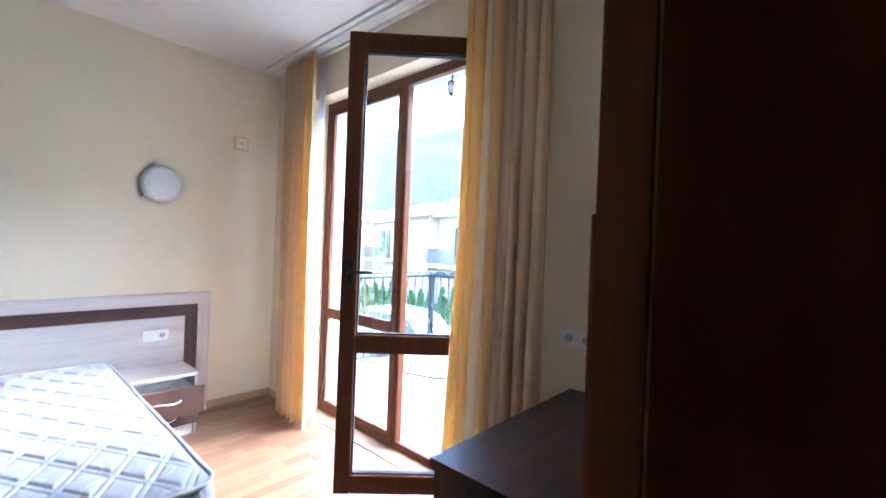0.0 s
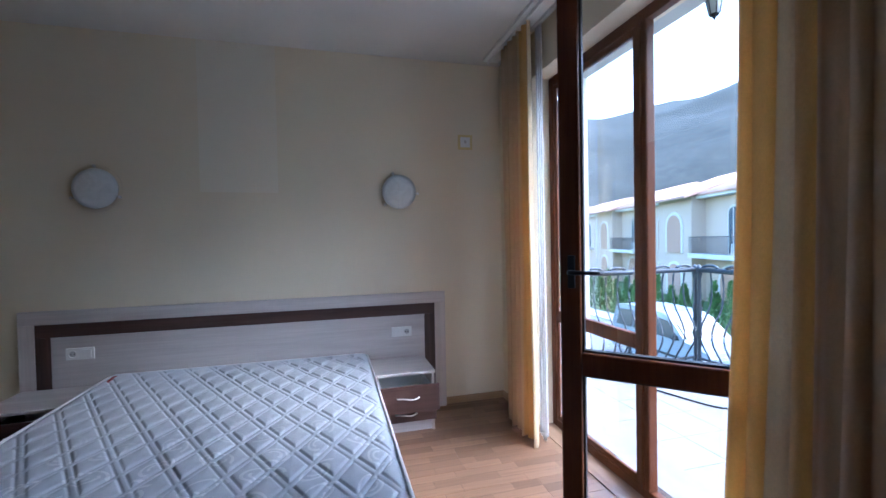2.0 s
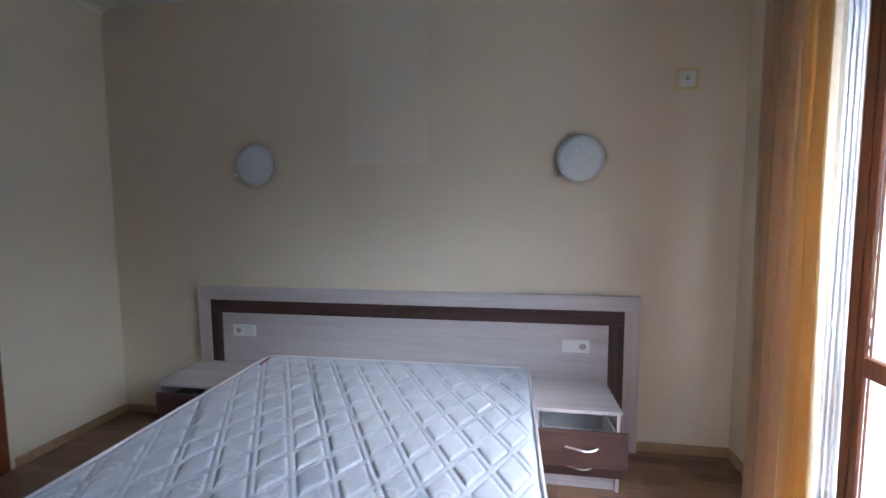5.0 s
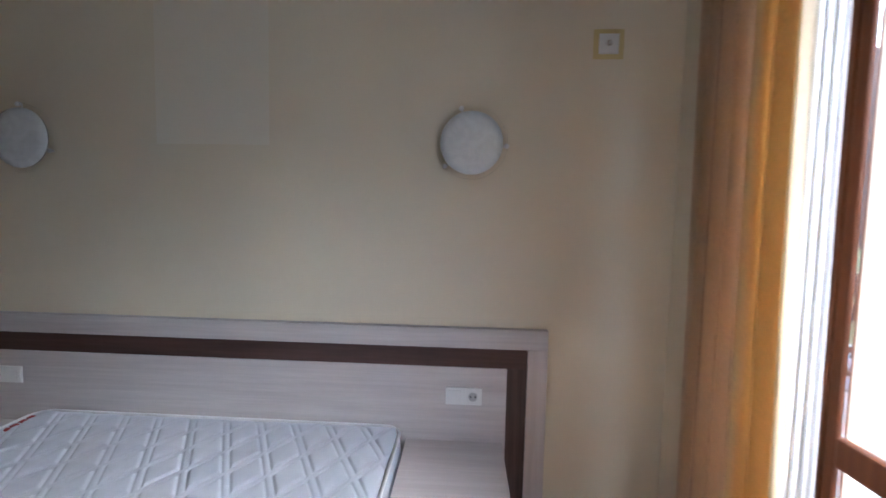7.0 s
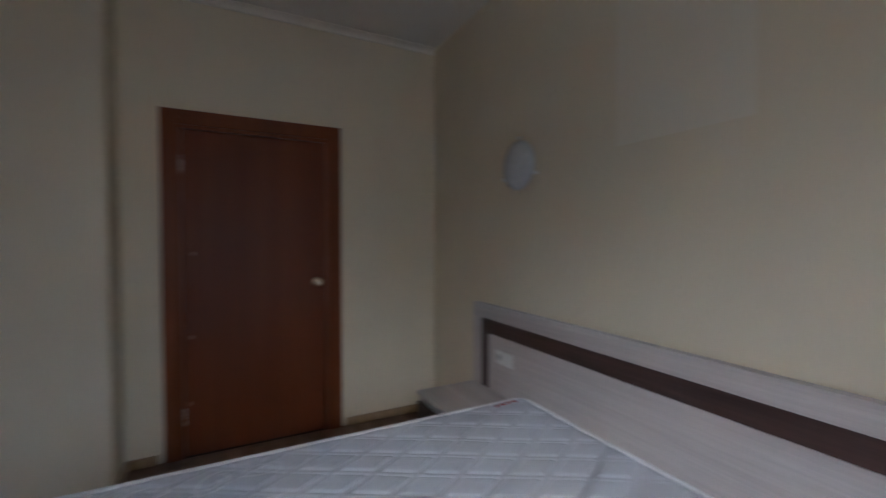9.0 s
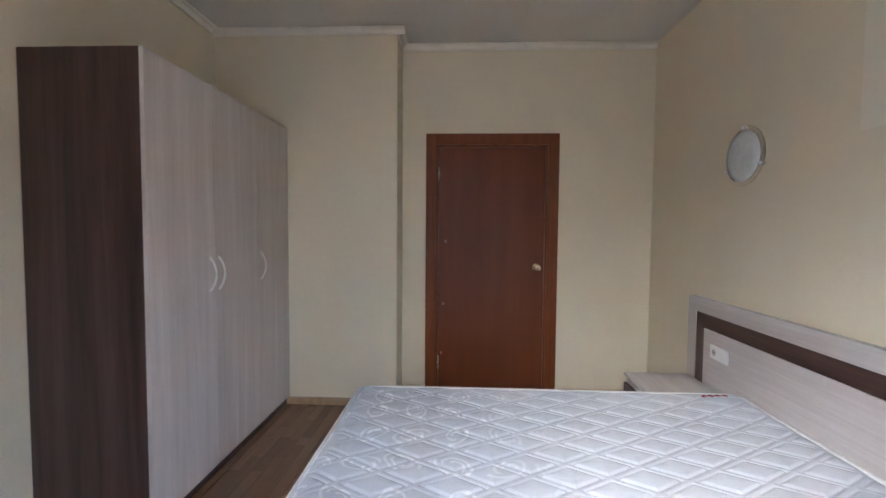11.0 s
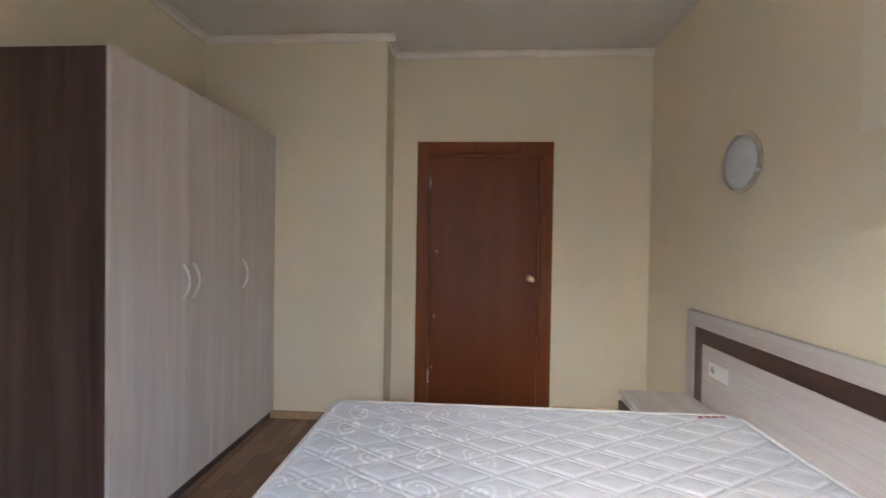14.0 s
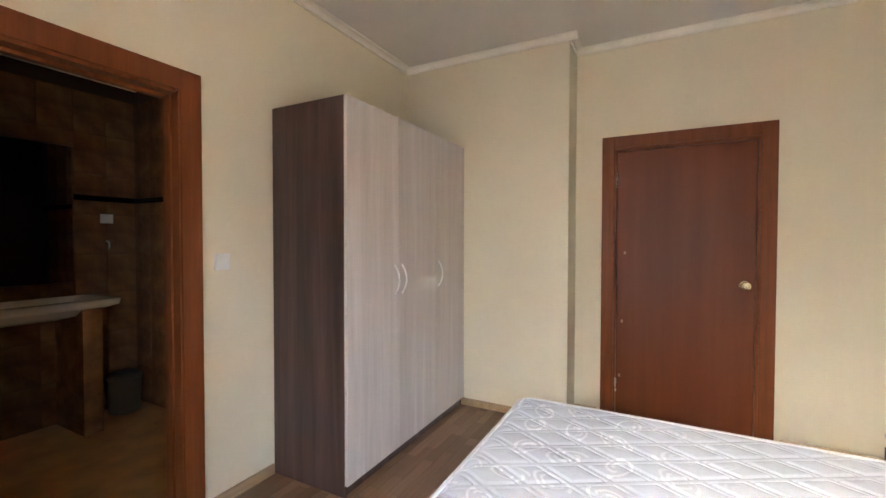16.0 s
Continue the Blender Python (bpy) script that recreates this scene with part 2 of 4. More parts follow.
structure("wall_south", bm, M_WALL, "cream painted wall with the bathroom doorway")
bm = bmesh.new()
bbox(bm, E, E + 0.28, WY1, N, 0, H + 0.1)
bbox(bm, E, E + 0.28, S, WY0, 0, H + 0.1)
bbox(bm, E, E + 0.28, WY0, WY1, WZ, H + 0.1)
structure("wall_east", bm, M_WALL, "cream painted wall with the balcony door opening")
structure("ceiling", box_bm(W - 0.2, E + 0.28, S - T, N + 0.2, H, H + 0.15), M_CEIL, "white painted ceiling")
M_UNDER = plain("dark_joint", (0.05, 0.03, 0.02), 0.8)
floor_ob = structure("floor", box_bm(W - 0.2, E + 0.28, S - T, N + 0.2, -0.12, -0.008), M_UNDER, "brown oak three-strip laminate floor")
# unseen walls added behind the west door to stop daylight leaking round its leaf
structure("wall_corridor", box_bm(-0.30, -0.205, -2.4, 0.2, 0, H + 0.1), M_WALL, "plain unseen wall added behind the door to block daylight")
bm = bmesh.new()
bbox(bm, -0.205, -0.161, DY1 + 0.02, DY1 + 0.06, 0, H)
bbox(bm, -0.205, -0.161, DY0 - 0.06, DY0 - 0.02, 0, H)
bbox(bm, -0.205, -0.161, DY0 - 0.02, DY1 + 0.02, DZ + 0.02, H)
structure("wall_corridor_side", bm, M_WALL, "plain unseen wall added behind the door to block daylight")


# cove along the west and south walls
def cove(bm, p0, p1, out, drop=0.042, reach=0.05):
    """A hollow moulding below the ceiling from p0 to p1, out: the way into the room."""
    p0, p1, o = Vector(p0), Vector(p1), Vector(out)
    prof = [(0, 0), (0, -drop), (0.012, -drop)] + [(0.012 + (reach - 0.02) * (1 - math.cos(a)), -drop + 0.008 + (drop - 0.016) * math.sin(a)) for a in (0.2, 0.6, 1.0, 1.4)] + [(reach, -0.006), (reach, 0)]
    rings = [[bm.verts.new(p + o * a + Vector((0, 0, b))) for a, b in prof] for p in (p0, p1)]
    k = len(prof)
    for i in range(k):
        bm.faces.new((rings[0][i], rings[0][(i + 1) % k], rings[1][(i + 1) % k], rings[1][i]))
    bm.faces.new(rings[0])
    bm.faces.new(rings[1][::-1])


Hc = H - 0.001
bm = bmesh.new()
cove(bm, (W, COLY, Hc), (W, N, Hc), (1, 0, 0))
cove(bm, (COL, S, Hc), (COL, COLY + 0.055, Hc), (1, 0, 0))
cove(bm, (W + 0.056, COLY, Hc), (COL, COLY, Hc), (0, 1, 0))
cove(bm, (COL + 0.056, S, Hc), (E, S, Hc), (0, 1, 0))
structure("trim_cornice", bm, M_CORNICE, "narrow white coved cornice under the ceiling")


def skirting(name, x0, x1, y0, y1):
    return structure(name, box_bm(x0, x1, y0, y1, 0, 0.055, 0.004), M_SKIRT, "low beech-coloured skirting board")


skirting("baseboard_north", 0.02, E - 0.001, N - 0.016, N - 0.001)
skirting("baseboard_west", W + 0.001, W + 0.016, DY1 + 0.09, N - 0.017)
skirting("baseboard_west_south", W + 0.001, W + 0.016, COLY + 0.017, DY0 - 0.09)
skirting("baseboard_pier", COL + 0.001, COL + 0.016, S + 0.017, COLY - 0.001)
skirting("baseboard_pier_side", W + 0.001, COL + 0.016, COLY + 0.001, COLY + 0.016)
skirting("baseboard_south", 1.69, OX0 - 0.10, S + 0.001, S + 0.016)
skirting("baseboard_south_east", OX1 + 0.10, E - 0.001, S + 0.001, S + 0.016)
skirting("baseboard_east", E - 0.016, E - 0.001, WY1 + 0.03, N - 0.017)
skirting("baseboard_east_south", E - 0.016, E - 0.001, S + 0.017, WY0 - 0.03)

# ---- west door ----
def door_casing(bm, along, a0, a1, top, face, out, width=0.085, depth=0.016):
    """Flat architrave on a wall. along: 'x' or 'y'; face: the wall's coordinate; out: +1 or -1 into the room."""
    f0, f1 = sorted((face, face + out * depth))
    for lo, hi, z0, z1 in ((a0 - width, a0, 0, top + width), (a1, a1 + width, 0, top + width), (a0, a1, top, top + width)):
        if along == 'x':
            bbox(bm, lo, hi, f0, f1, z0, z1, 0.004)
        else:
            bbox(bm, f0, f1, lo, hi, z0, z1, 0.004)


door = tagged(thing("door_1", "closed mahogany-brown flush door with a round brass knob", "door"), kind="structure")
bm = bmesh.new()
door_casing(bm, 'y', DY0 + 0.025, DY1 - 0.025, DZ - 0.02, W + 0.001, 1)
part("casing", bm, M_CASING, door)
bm = bmesh.new()
bbox(bm, -0.159, 0.001, DY0 + 0.001, DY0 + 0.04, 0, DZ - 0.001)
bbox(bm, -0.159, 0.001, DY1 - 0.04, DY1 - 0.001, 0, DZ - 0.001)
bbox(bm, -0.159, 0.001, DY0 + 0.04, DY1 - 0.04, DZ - 0.04, DZ - 0.001)
part("jamb", bm, M_CASING, door)
leaf = part("leaf", box_bm(-0.048, -0.006, DY0 + 0.044, DY1 - 0.044, 0.008, DZ - 0.044, 0.003), M_DOOR, door)
bm = bmesh.new()
ky, kz = -0.88, 1.02
lathe(bm, [(0.033, 0), (0.033, 0.004), (0.026, 0.009), (0.012, 0.012), (0.011, 0.03), (0.017, 0.036), (0.027, 0.046), (0.0285, 0.056), (0.024, 0.066), (0.012, 0.070)], (-0.006, ky, kz), (1, 0, 0))
part("knob", bm, M_BRASS, leaf, "round polished brass knob")
bm = bmesh.new()
lathe(bm, [(0.008, 0), (0.008, 0.002), (0.004, 0.003)], (0.064, ky, kz), (1, 0, 0), 14)
part("keyhole", bm, M_STEEL, leaf)
for z in (1.75, 0.25):
    part("hinge", cyl(bmesh.new(), (0.002, DY0 + 0.043, z - 0.05), (0.002, DY0 + 0.043, z + 0.05), 0.007, n=10), M_STEEL, leaf, "steel barrel hinge")

M_CHIP = plain("bare_wood_chip", (0.36, 0.20, 0.13), 0.7)
for y, z in ((-1.615, 0.72), (-1.60, 1.22), (-1.63, 0.32)):
    part("chip", box_bm(-0.0058, -0.0052, y - 0.006, y + 0.008, z - 0.010, z + 0.012), M_CHIP, leaf, "small pale chip in the veneer")

# ---- bathroom doorway ----
frame_2 = tagged(thing("door_2", "mahogany-brown bathroom door frame standing open", "door frame"), kind="structure")
bm = bmesh.new()
door_casing(bm, 'x', OX0, OX1, OZ, S + 0.001, 1, 0.095)
part("casing", bm, M_CASING, frame_2)
bm = bmesh.new()
bbox(bm, OX0 - 0.02, OX0 + 0.006, S - T - 0.01, S + 0.006, 0, OZ)
bbox(bm, OX1 - 0.014, OX1 + 0.02, S - 0.074, S + 0.006, 0, OZ)
bbox(bm, OX0 + 0.014, OX1 - 0.014, S - T - 0.01, S + 0.006, OZ - 0.014, OZ + 0.02)
bbox(bm, OX0 + 0.006, OX0 + 0.016, S - 0.075, S - 0.045, 0, OZ - 0.014, 0.003)
bbox(bm, OX0 + 0.03, OX1 - 0.014, S - 0.09, S - 0.055, OZ - 0.03, OZ - 0.014, 0.003)
part("jamb", bm, M_CASING, frame_2)
part("cover_strip", box_bm(OX1 + 0.002, OX1 + 0.030, S + 0.0175, S + 0.0245, 0, 1.39, 0.002), M_CASING, frame_2, "short brown strip on the casing")
bm = box_bm(0, 0.04, -0.76, 0, 0.008, OZ - 0.02, 0.003)
leaf_2 = part("leaf", bm, M_DOOR, frame_2, "flush mahogany-brown leaf swung into the bathroom")
leaf_2.matrix_world = pose(OX1 - 0.050, S - 0.092, 0, 0, 0, 14)

# ---- balcony door and fixed window ----
FX = 4.06
win = tagged(thing("window_1", "brown foil-wrapped balcony door and fixed pane, the door leaf open inward", "window"), kind="structure")
M0, M1 = -1.538, -1.462
bm = bmesh.new()
bbox(bm, FX, FX + 0.045, WY0, WY0 + 0.06, 0, WZ, 0.006)
bbox(bm, FX, FX + 0.045, WY1 - 0.05, WY1, 0, WZ, 0.006)
bbox(bm, FX, FX + 0.045, WY0 + 0.06, WY1 - 0.05, WZ - 0.06, WZ, 0.006)
bbox(bm, FX, FX + 0.045, WY0 + 0.06, WY1 - 0.05, 0, 0.055, 0.006)
part("window_frame", bm, M_WINFRAME, win)
bm = bmesh.new()
bbox(bm, FX - 0.012, FX + 0.045, M0, M1, 0.055, WZ - 0.06, 0.012, 3)
bbox(bm, FX - 0.022, FX - 0.010, M0 + 0.03, M1 - 0.03, 0.06, WZ - 0.065, 0.005)
part("mullion", bm, M_WINFRAME, win)
bm = bmesh.new()
for y0, y1, z0, z1 in ((M1, M1 + 0.035, 0.055, WZ - 0.06), (WY1 - 0.085, WY1 - 0.05, 0.055, WZ - 0.06),
                       (M1 + 0.035, WY1 - 0.085, WZ - 0.095, WZ - 0.06), (M1 + 0.035, WY1 - 0.085, 0.055, 0.09)):
    bbox(bm, FX + 0.006, FX + 0.040, y0, y1, z0, z1, 0.005)
part("sash", bm, M_WINFRAME, win)
part("transom", box_bm(FX + 0.002, FX + 0.042, M1 + 0.036, WY1 - 0.086, 0.742, 0.822, 0.008), M_WINFRAME, win)
for z0, z1 in ((0.826, WZ - 0.10), (0.095, 0.738)):
    g = part("pane", box_bm(FX + 0.020, FX + 0.026, M1 + 0.036, WY1 - 0.086, z0, z1), M_GLASS, win)
    g.visible_shadow = False
LW, LH = 0.865, 2.40                          # the open leaf
hinge = (FX - 0.01, WY0 + 0.05)
wing = part("leaf", box_bm(0, 0.068, 0, 0.085, 0.055, LH, 0.008), M_WINFRAME, win)
wing.matrix_world = pose(hinge[0], hinge[1], 0.004, 0, 0, 44.3)
for nm, b4 in (("stile", (0, 0.068, LW - 0.082, LW, 0.055, LH)), ("rail", (0.003, 0.065, 0.085, LW - 0.082, LH - 0.09, LH)),
               ("rail", (0.003, 0.065, 0.085, LW - 0.082, 0.055, 0.15)), ("rail", (0.0, 0.068, 0.085, LW - 0.082, 0.775, 0.865))):
    part(nm, box_bm(*b4, 0.008), M_WINFRAME, wing)
bm = bmesh.new()
for y0, y1, z0, z1 in ((0.085, 0.093, 0.15, 0.775), (LW - 0.090, LW - 0.082, 0.15, 0.775), (0.085, 0.093, 0.865, LH - 0.09), (LW - 0.090, LW - 0.082, 0.865, LH - 0.09),
                       (0.093, LW - 0.090, 0.15, 0.158), (0.093, LW - 0.090, 0.767, 0.775), (0.093, LW - 0.090, 0.865, 0.873), (0.093, LW - 0.090, LH - 0.098, LH - 0.09)):
    bbox(bm, 0.018, 0.05, y0, y1, z0, z1)
part("gasket", bm, M_GASKET, wing)
for z0, z1 in ((0.158, 0.767), (0.873, LH - 0.098)):
    g = part("pane", box_bm(0.031, 0.037, 0.093, LW - 0.090, z0, z1), M_GLASS, wing)
    g.visible_shadow = False
bm = bmesh.new()
bbox(bm, -0.012, 0.0, LW - 0.062, LW - 0.034, 1.12, 1.25, 0.004)
tube(bm, [(-0.01, LW - 0.048, 1.185), (-0.048, LW - 0.048, 1.185), (-0.056, LW - 0.056, 1.185), (-0.057, LW - 0.165, 1.185)], [0.008, 0.008, 0.009, 0.0075], 10)
part("handle", bm, M_BLACK, wing, "black lever handle")
structure("window_sill", box_bm(E - 0.0, FX, WY0, WY1, -0.003, 0.006), M_FLOOR, "laminate threshold in the balcony opening")


# ---- curtains ----
def cloth_mat(name, stops, gloss=0.6, see=0.52):
    m, n, l, b = mat(name, gloss, 0, 0.3)
    uv = n.new("ShaderNodeUVMap")
    sep = n.new("ShaderNodeSeparateXYZ")
    l.new(uv.outputs[0], sep.inputs[0])
    r = n.new("ShaderNodeValToRGB")
    e = r.color_ramp.elements
    while len(e) < len(stops):
        e.new(0.5)
    for i, (p, c) in enumerate(stops):
        e[i].position, e[i].color = p, (*c, 1)
    wob = noise_tex(n, l, coords(n, l, (1, 1, 0.02)), 40, 3)
    ad = n.new("ShaderNodeMath")
    ad.operation = 'MULTIPLY_ADD'
    ad.inputs[1].default_value = 0.02
    l.new(wob, ad.inputs[0])
    l.new(sep.outputs["X"], ad.inputs[2])
    l.new(ad.outputs[0], r.inputs["Fac"])
    weave = noise_tex(n, l, coords(n, l, (1, 1, 0.15)), 600, 2)
    tone = ramp(n, l, weave, [(0.3, (0.86, 0.86, 0.86)), (0.7, (1, 1, 1))])
    col = mixcol(n, l, 1.0, r.outputs["Color"], tone, 'MULTIPLY')
    l.new(col, b.inputs["Base Color"])
    tr = n.new("ShaderNodeBsdfTranslucent")
    l.new(col, tr.inputs["Color"])
    mx = n.new("ShaderNodeMixShader")
    mx.inputs[0].default_value = see
    l.new(b.outputs[0], mx.inputs[1])
    l.new(tr.outputs[0], mx.inputs[2])
    l.new(mx.outputs[0], n["Material Output"].inputs["Surface"])
    return m


GOLD, CREAM, TAN, BROWN = (0.84, 0.60, 0.26), (0.87, 0.75, 0.53), (0.79, 0.63, 0.45), (0.52, 0.35, 0.22)
M_CURTAIN = cloth_mat("striped_gold_curtain", [(0.0, CREAM), (0.08, CREAM), (0.13, GOLD), (0.35, GOLD), (0.37, CREAM), (0.40, TAN), (0.44, BROWN), (0.48, TAN), (0.70, TAN), (0.74, BROWN), (0.79, TAN), (1.0, TAN)])
# south copy of the striped cloth, its colours lifted to stand in for backlight
M_CURTAIN_S = cloth_mat("striped_gold_curtain_lifted", [(0.0, CREAM), (0.03, GOLD), (0.24, GOLD), (0.29, CREAM), (0.36, TAN), (0.44, GOLD), (0.5, TAN), (0.53, BROWN), (0.56, TAN), (0.72, TAN), (0.75, BROWN), (0.78, TAN), (1.0, CREAM)])
M_SHEER = cloth_mat("white_sheer", [(0.0, (0.90, 0.90, 0.90)), (1.0, (0.87, 0.87, 0.87))], 0.6, 0.75)


def drape(name, x, y_free, y_wall, top, bottom, folds, amp, material, label, seed, gather=0.9, lean=0.0, flare=0.0):
    """Hanging cloth whose free edge is at y_free; it gathers a little in the middle of its height."""
    rnd = random.Random(seed)
    cols, rows_n = folds * 14, 40
    ph = [rnd.uniform(-0.5, 0.5) for _ in range(folds + 2)]
    am = [rnd.uniform(0.65, 1.2) for _ in range(folds + 2)]
    me_bm = bmesh.new()
    uvl = me_bm.loops.layers.uv.new("cloth")
    grid, us = [], []
    for j in range(rows_n + 1):
        v = j / rows_n
        z = top + (bottom - top) * v
        line = []
        for i in range(cols + 1):
            u = i / cols
            k = u * folds
            a = am[int(k)] * (1 - (k % 1)) + am[min(int(k) + 1, folds + 1)] * (k % 1)
            p = ph[int(k)] * (1 - (k % 1)) + ph[min(int(k) + 1, folds + 1)] * (k % 1)
            wave = math.sin(2 * math.pi * k + p + 0.5 * math.sin(3.0 * v + p * 4))
            wave = math.copysign(abs(wave) ** 0.75, wave)
            depth = amp * a * (0.55 + 0.45 * v) * wave
            spread = 1 - (1 - gather) * math.sin(math.pi * min(1, v * 1.1)) ** 2
            y = y_wall + (y_free - y_wall) * u * spread + flare * u * v + 0.012 * math.cos(2 * math.pi * k + p)
            hem = 0.02 * math.sin(2 * math.pi * k * 0.5 + p) * (v ** 8)
            line.append(me_bm.verts.new((x + depth + lean * v, y, z + hem)))
        grid.append(line)
    for j in range(rows_n):
        for i in range(cols):
            f = me_bm.faces.new((grid[j][i], grid[j][i + 1], grid[j + 1][i + 1], grid[j + 1][i]))
            f.smooth = True
            for lp, (ii, jj) in zip(f.loops, ((i, j), (i + 1, j), (i + 1, j + 1), (i, j + 1))):
                lp[uvl].uv = (1 - ii / cols, jj / rows_n)
    ob = make(name, me_bm, material)
    so = ob.modifiers.new("thickness", 'SOLIDIFY')
    so.thickness = 0.003
    return tagged(ob, label, "curtain", "curtains at the balcony door")


drape("curtain", 3.80, -0.832, -0.40, H - 0.045, 0.012, 6, 0.030, M_CURTAIN, "gold and brown striped floor-length curtain drawn aside", 3, 0.97, 0.0, -0.05)
drape("curtain", 3.79, -2.25, -2.70, H - 0.045, 0.012, 8, 0.040, M_CURTAIN_S, "gold and brown striped curtain drawn aside near the desk", 8, 0.97, 0.0, 0.07)
drape("sheer_curtain", 3.885, -0.822, -0.74, H - 0.045, 0.02, 3, 0.012, M_SHEER, "white sheer curtain behind the striped one", 5, 0.99, 0.0, -0.015)
track = thing("curtain_track", "white double curtain track fixed under the ceiling", "curtain rail")
bm = bmesh.new()
bbox(bm, 3.75, 3.925, -3.1, -0.12, H - 0.022, H - 0.001, 0.003)
part("track_body", bm, M_WHITEPL, track)
for x in (3.79, 3.885):
    part("channel", box_bm(x - 0.006, x + 0.006, -3.09, -0.13, H - 0.044, H - 0.0225), M_WHITEPL, track)

# ---- bed ----
M_TICK, n, l, b = mat("white_quilted_ticking", 0.55, 0, 0.35)
v = coords(n, l)
weave = noise_tex(n, l, v, 420, 3)
tone = ramp(n, l, weave, [(0.3, (0.55, 0.575, 0.63)), (0.7, (0.62, 0.645, 0.70))])


def math_node(n, l, op, a, b=None, c=None):
    k = n.new("ShaderNodeMath")
    k.operation = op
    for i, q in enumerate((a, b, c)):
        if q is None:
            continue
        if isinstance(q, (int, float)):
            k.inputs[i].default_value = q
        else:
            l.new(q, k.inputs[i])
    return k.outputs[0]


# oval scroll emblems of the weave, drawn in the foot half, one to a cell, each turned and shifted by chance
cell = n.new("ShaderNodeVectorMath")
cell.operation = 'MULTIPLY'
cell.inputs[1].default_value = (1 / 0.20, 1 / 0.175, 0.0)
l.new(v, cell.inputs[0])
whole = n.new("ShaderNodeVectorMath")
whole.operation = 'FLOOR'
l.new(cell.outputs[0], whole.inputs[0])
rest = n.new("ShaderNodeVectorMath")
rest.operation = 'FRACTION'
l.new(cell.outputs[0], rest.inputs[0])
chance = n.new("ShaderNodeTexWhiteNoise")
l.new(whole.outputs[0], chance.inputs["Vector"])
cs = n.new("ShaderNodeSeparateXYZ")
l.new(chance.outputs["Color"], cs.inputs[0])
rs = n.new("ShaderNodeSeparateXYZ")
l.new(rest.outputs[0], rs.inputs[0])
du = math_node(n, l, 'MULTIPLY', math_node(n, l, 'SUBTRACT', rs.outputs["X"], math_node(n, l, 'MULTIPLY_ADD', cs.outputs["X"], 0.24, 0.38)), 0.20)
dv = math_node(n, l, 'MULTIPLY', math_node(n, l, 'SUBTRACT', rs.outputs["Y"], math_node(n, l, 'MULTIPLY_ADD', cs.outputs["Y"], 0.24, 0.38)), 0.175)
turn = math_node(n, l, 'MULTIPLY', cs.outputs["Z"], 6.283)
co, si = math_node(n, l, 'COSINE', turn), math_node(n, l, 'SINE', turn)
eu = math_node(n, l, 'DIVIDE', math_node(n, l, 'ADD', math_node(n, l, 'MULTIPLY', du, co), math_node(n, l, 'MULTIPLY', dv, si)), 0.076)
ev = math_node(n, l, 'DIVIDE', math_node(n, l, 'SUBTRACT', math_node(n, l, 'MULTIPLY', dv, co), math_node(n, l, 'MULTIPLY', du, si)), 0.047)
rad = math_node(n, l, 'SQRT', math_node(n, l, 'ADD', math_node(n, l, 'MULTIPLY', eu, eu), math_node(n, l, 'MULTIPLY', ev, ev)))
ang = math_node(n, l, 'ARCTAN2', ev, eu)
arm = math_node(n, l, 'MULTIPLY_ADD', ang, 0.075, rad)
outer = math_node(n, l, 'LESS_THAN', math_node(n, l, 'ABSOLUTE', math_node(n, l, 'SUBTRACT', arm, 0.86)), 0.095)
inner = math_node(n, l, 'LESS_THAN', math_node(n, l, 'ABSOLUTE', math_node(n, l, 'SUBTRACT', arm, 0.47)), 0.085)
inner = math_node(n, l, 'MULTIPLY', inner, math_node(n, l, 'GREATER_THAN', math_node(n, l, 'SINE', ang), -0.55))
spot = math_node(n, l, 'ADD', outer, inner)
wide = n.new("ShaderNodeSeparateXYZ")
l.new(v, wide.inputs[0])
foot = n.new("ShaderNodeMapRange")
foot.inputs["From Min"].default_value, foot.inputs["From Max"].default_value = -1.0, -1.45
l.new(wide.outputs["Y"], foot.inputs["Value"])
satin = n.new("ShaderNodeMath")
satin.operation = 'MULTIPLY'
l.new(spot, satin.inputs[0])
l.new(foot.outputs[0], satin.inputs[1])
# the emblems' satin sheen is put into a lighter colour, fading out towards the head
l.new(mixcol(n, l, satin.outputs[0], tone, (0.75, 0.765, 0.80)), b.inputs["Base Color"])
gl = n.new("ShaderNodeMapRange")
gl.inputs["To Min"].default_value = 0.62
gl.inputs["To Max"].default_value = 0.34
l.new(satin.outputs[0], gl.inputs["Value"])
l.new(gl.outputs[0], b.inputs["Roughness"])
b.inputs["Sheen Weight"].default_value = 0.3
bump(n, l, b, weave, 0.15, 0.002)
M_PIPING = plain("white_piping", (0.82, 0.82, 0.82), 0.5)
BX0, BX1, BY0, BY1, BZ0, BZ1 = 1.155, 2.80, -2.0, -0.055, 0.27, 0.50


def rounded_outline(x0, x1, y0, y1, r, seg=8):
    pts = []
    for cx, cy, a0 in ((x1 - r, y1 - r, 0), (x0 + r, y1 - r, 90), (x0 + r, y0 + r, 180), (x1 - r, y0 + r, 270)):
        for i in range(seg + 1):
            a = radians(a0 + 90 * i / seg)
            pts.append((cx + r * math.cos(a), cy + r * math.sin(a)))
    return pts


def smooth(v, lo, hi):
    k = min(1.0, max(0.0, (v - lo) / (hi - lo)))
    return k * k * (3 - 2 * k)


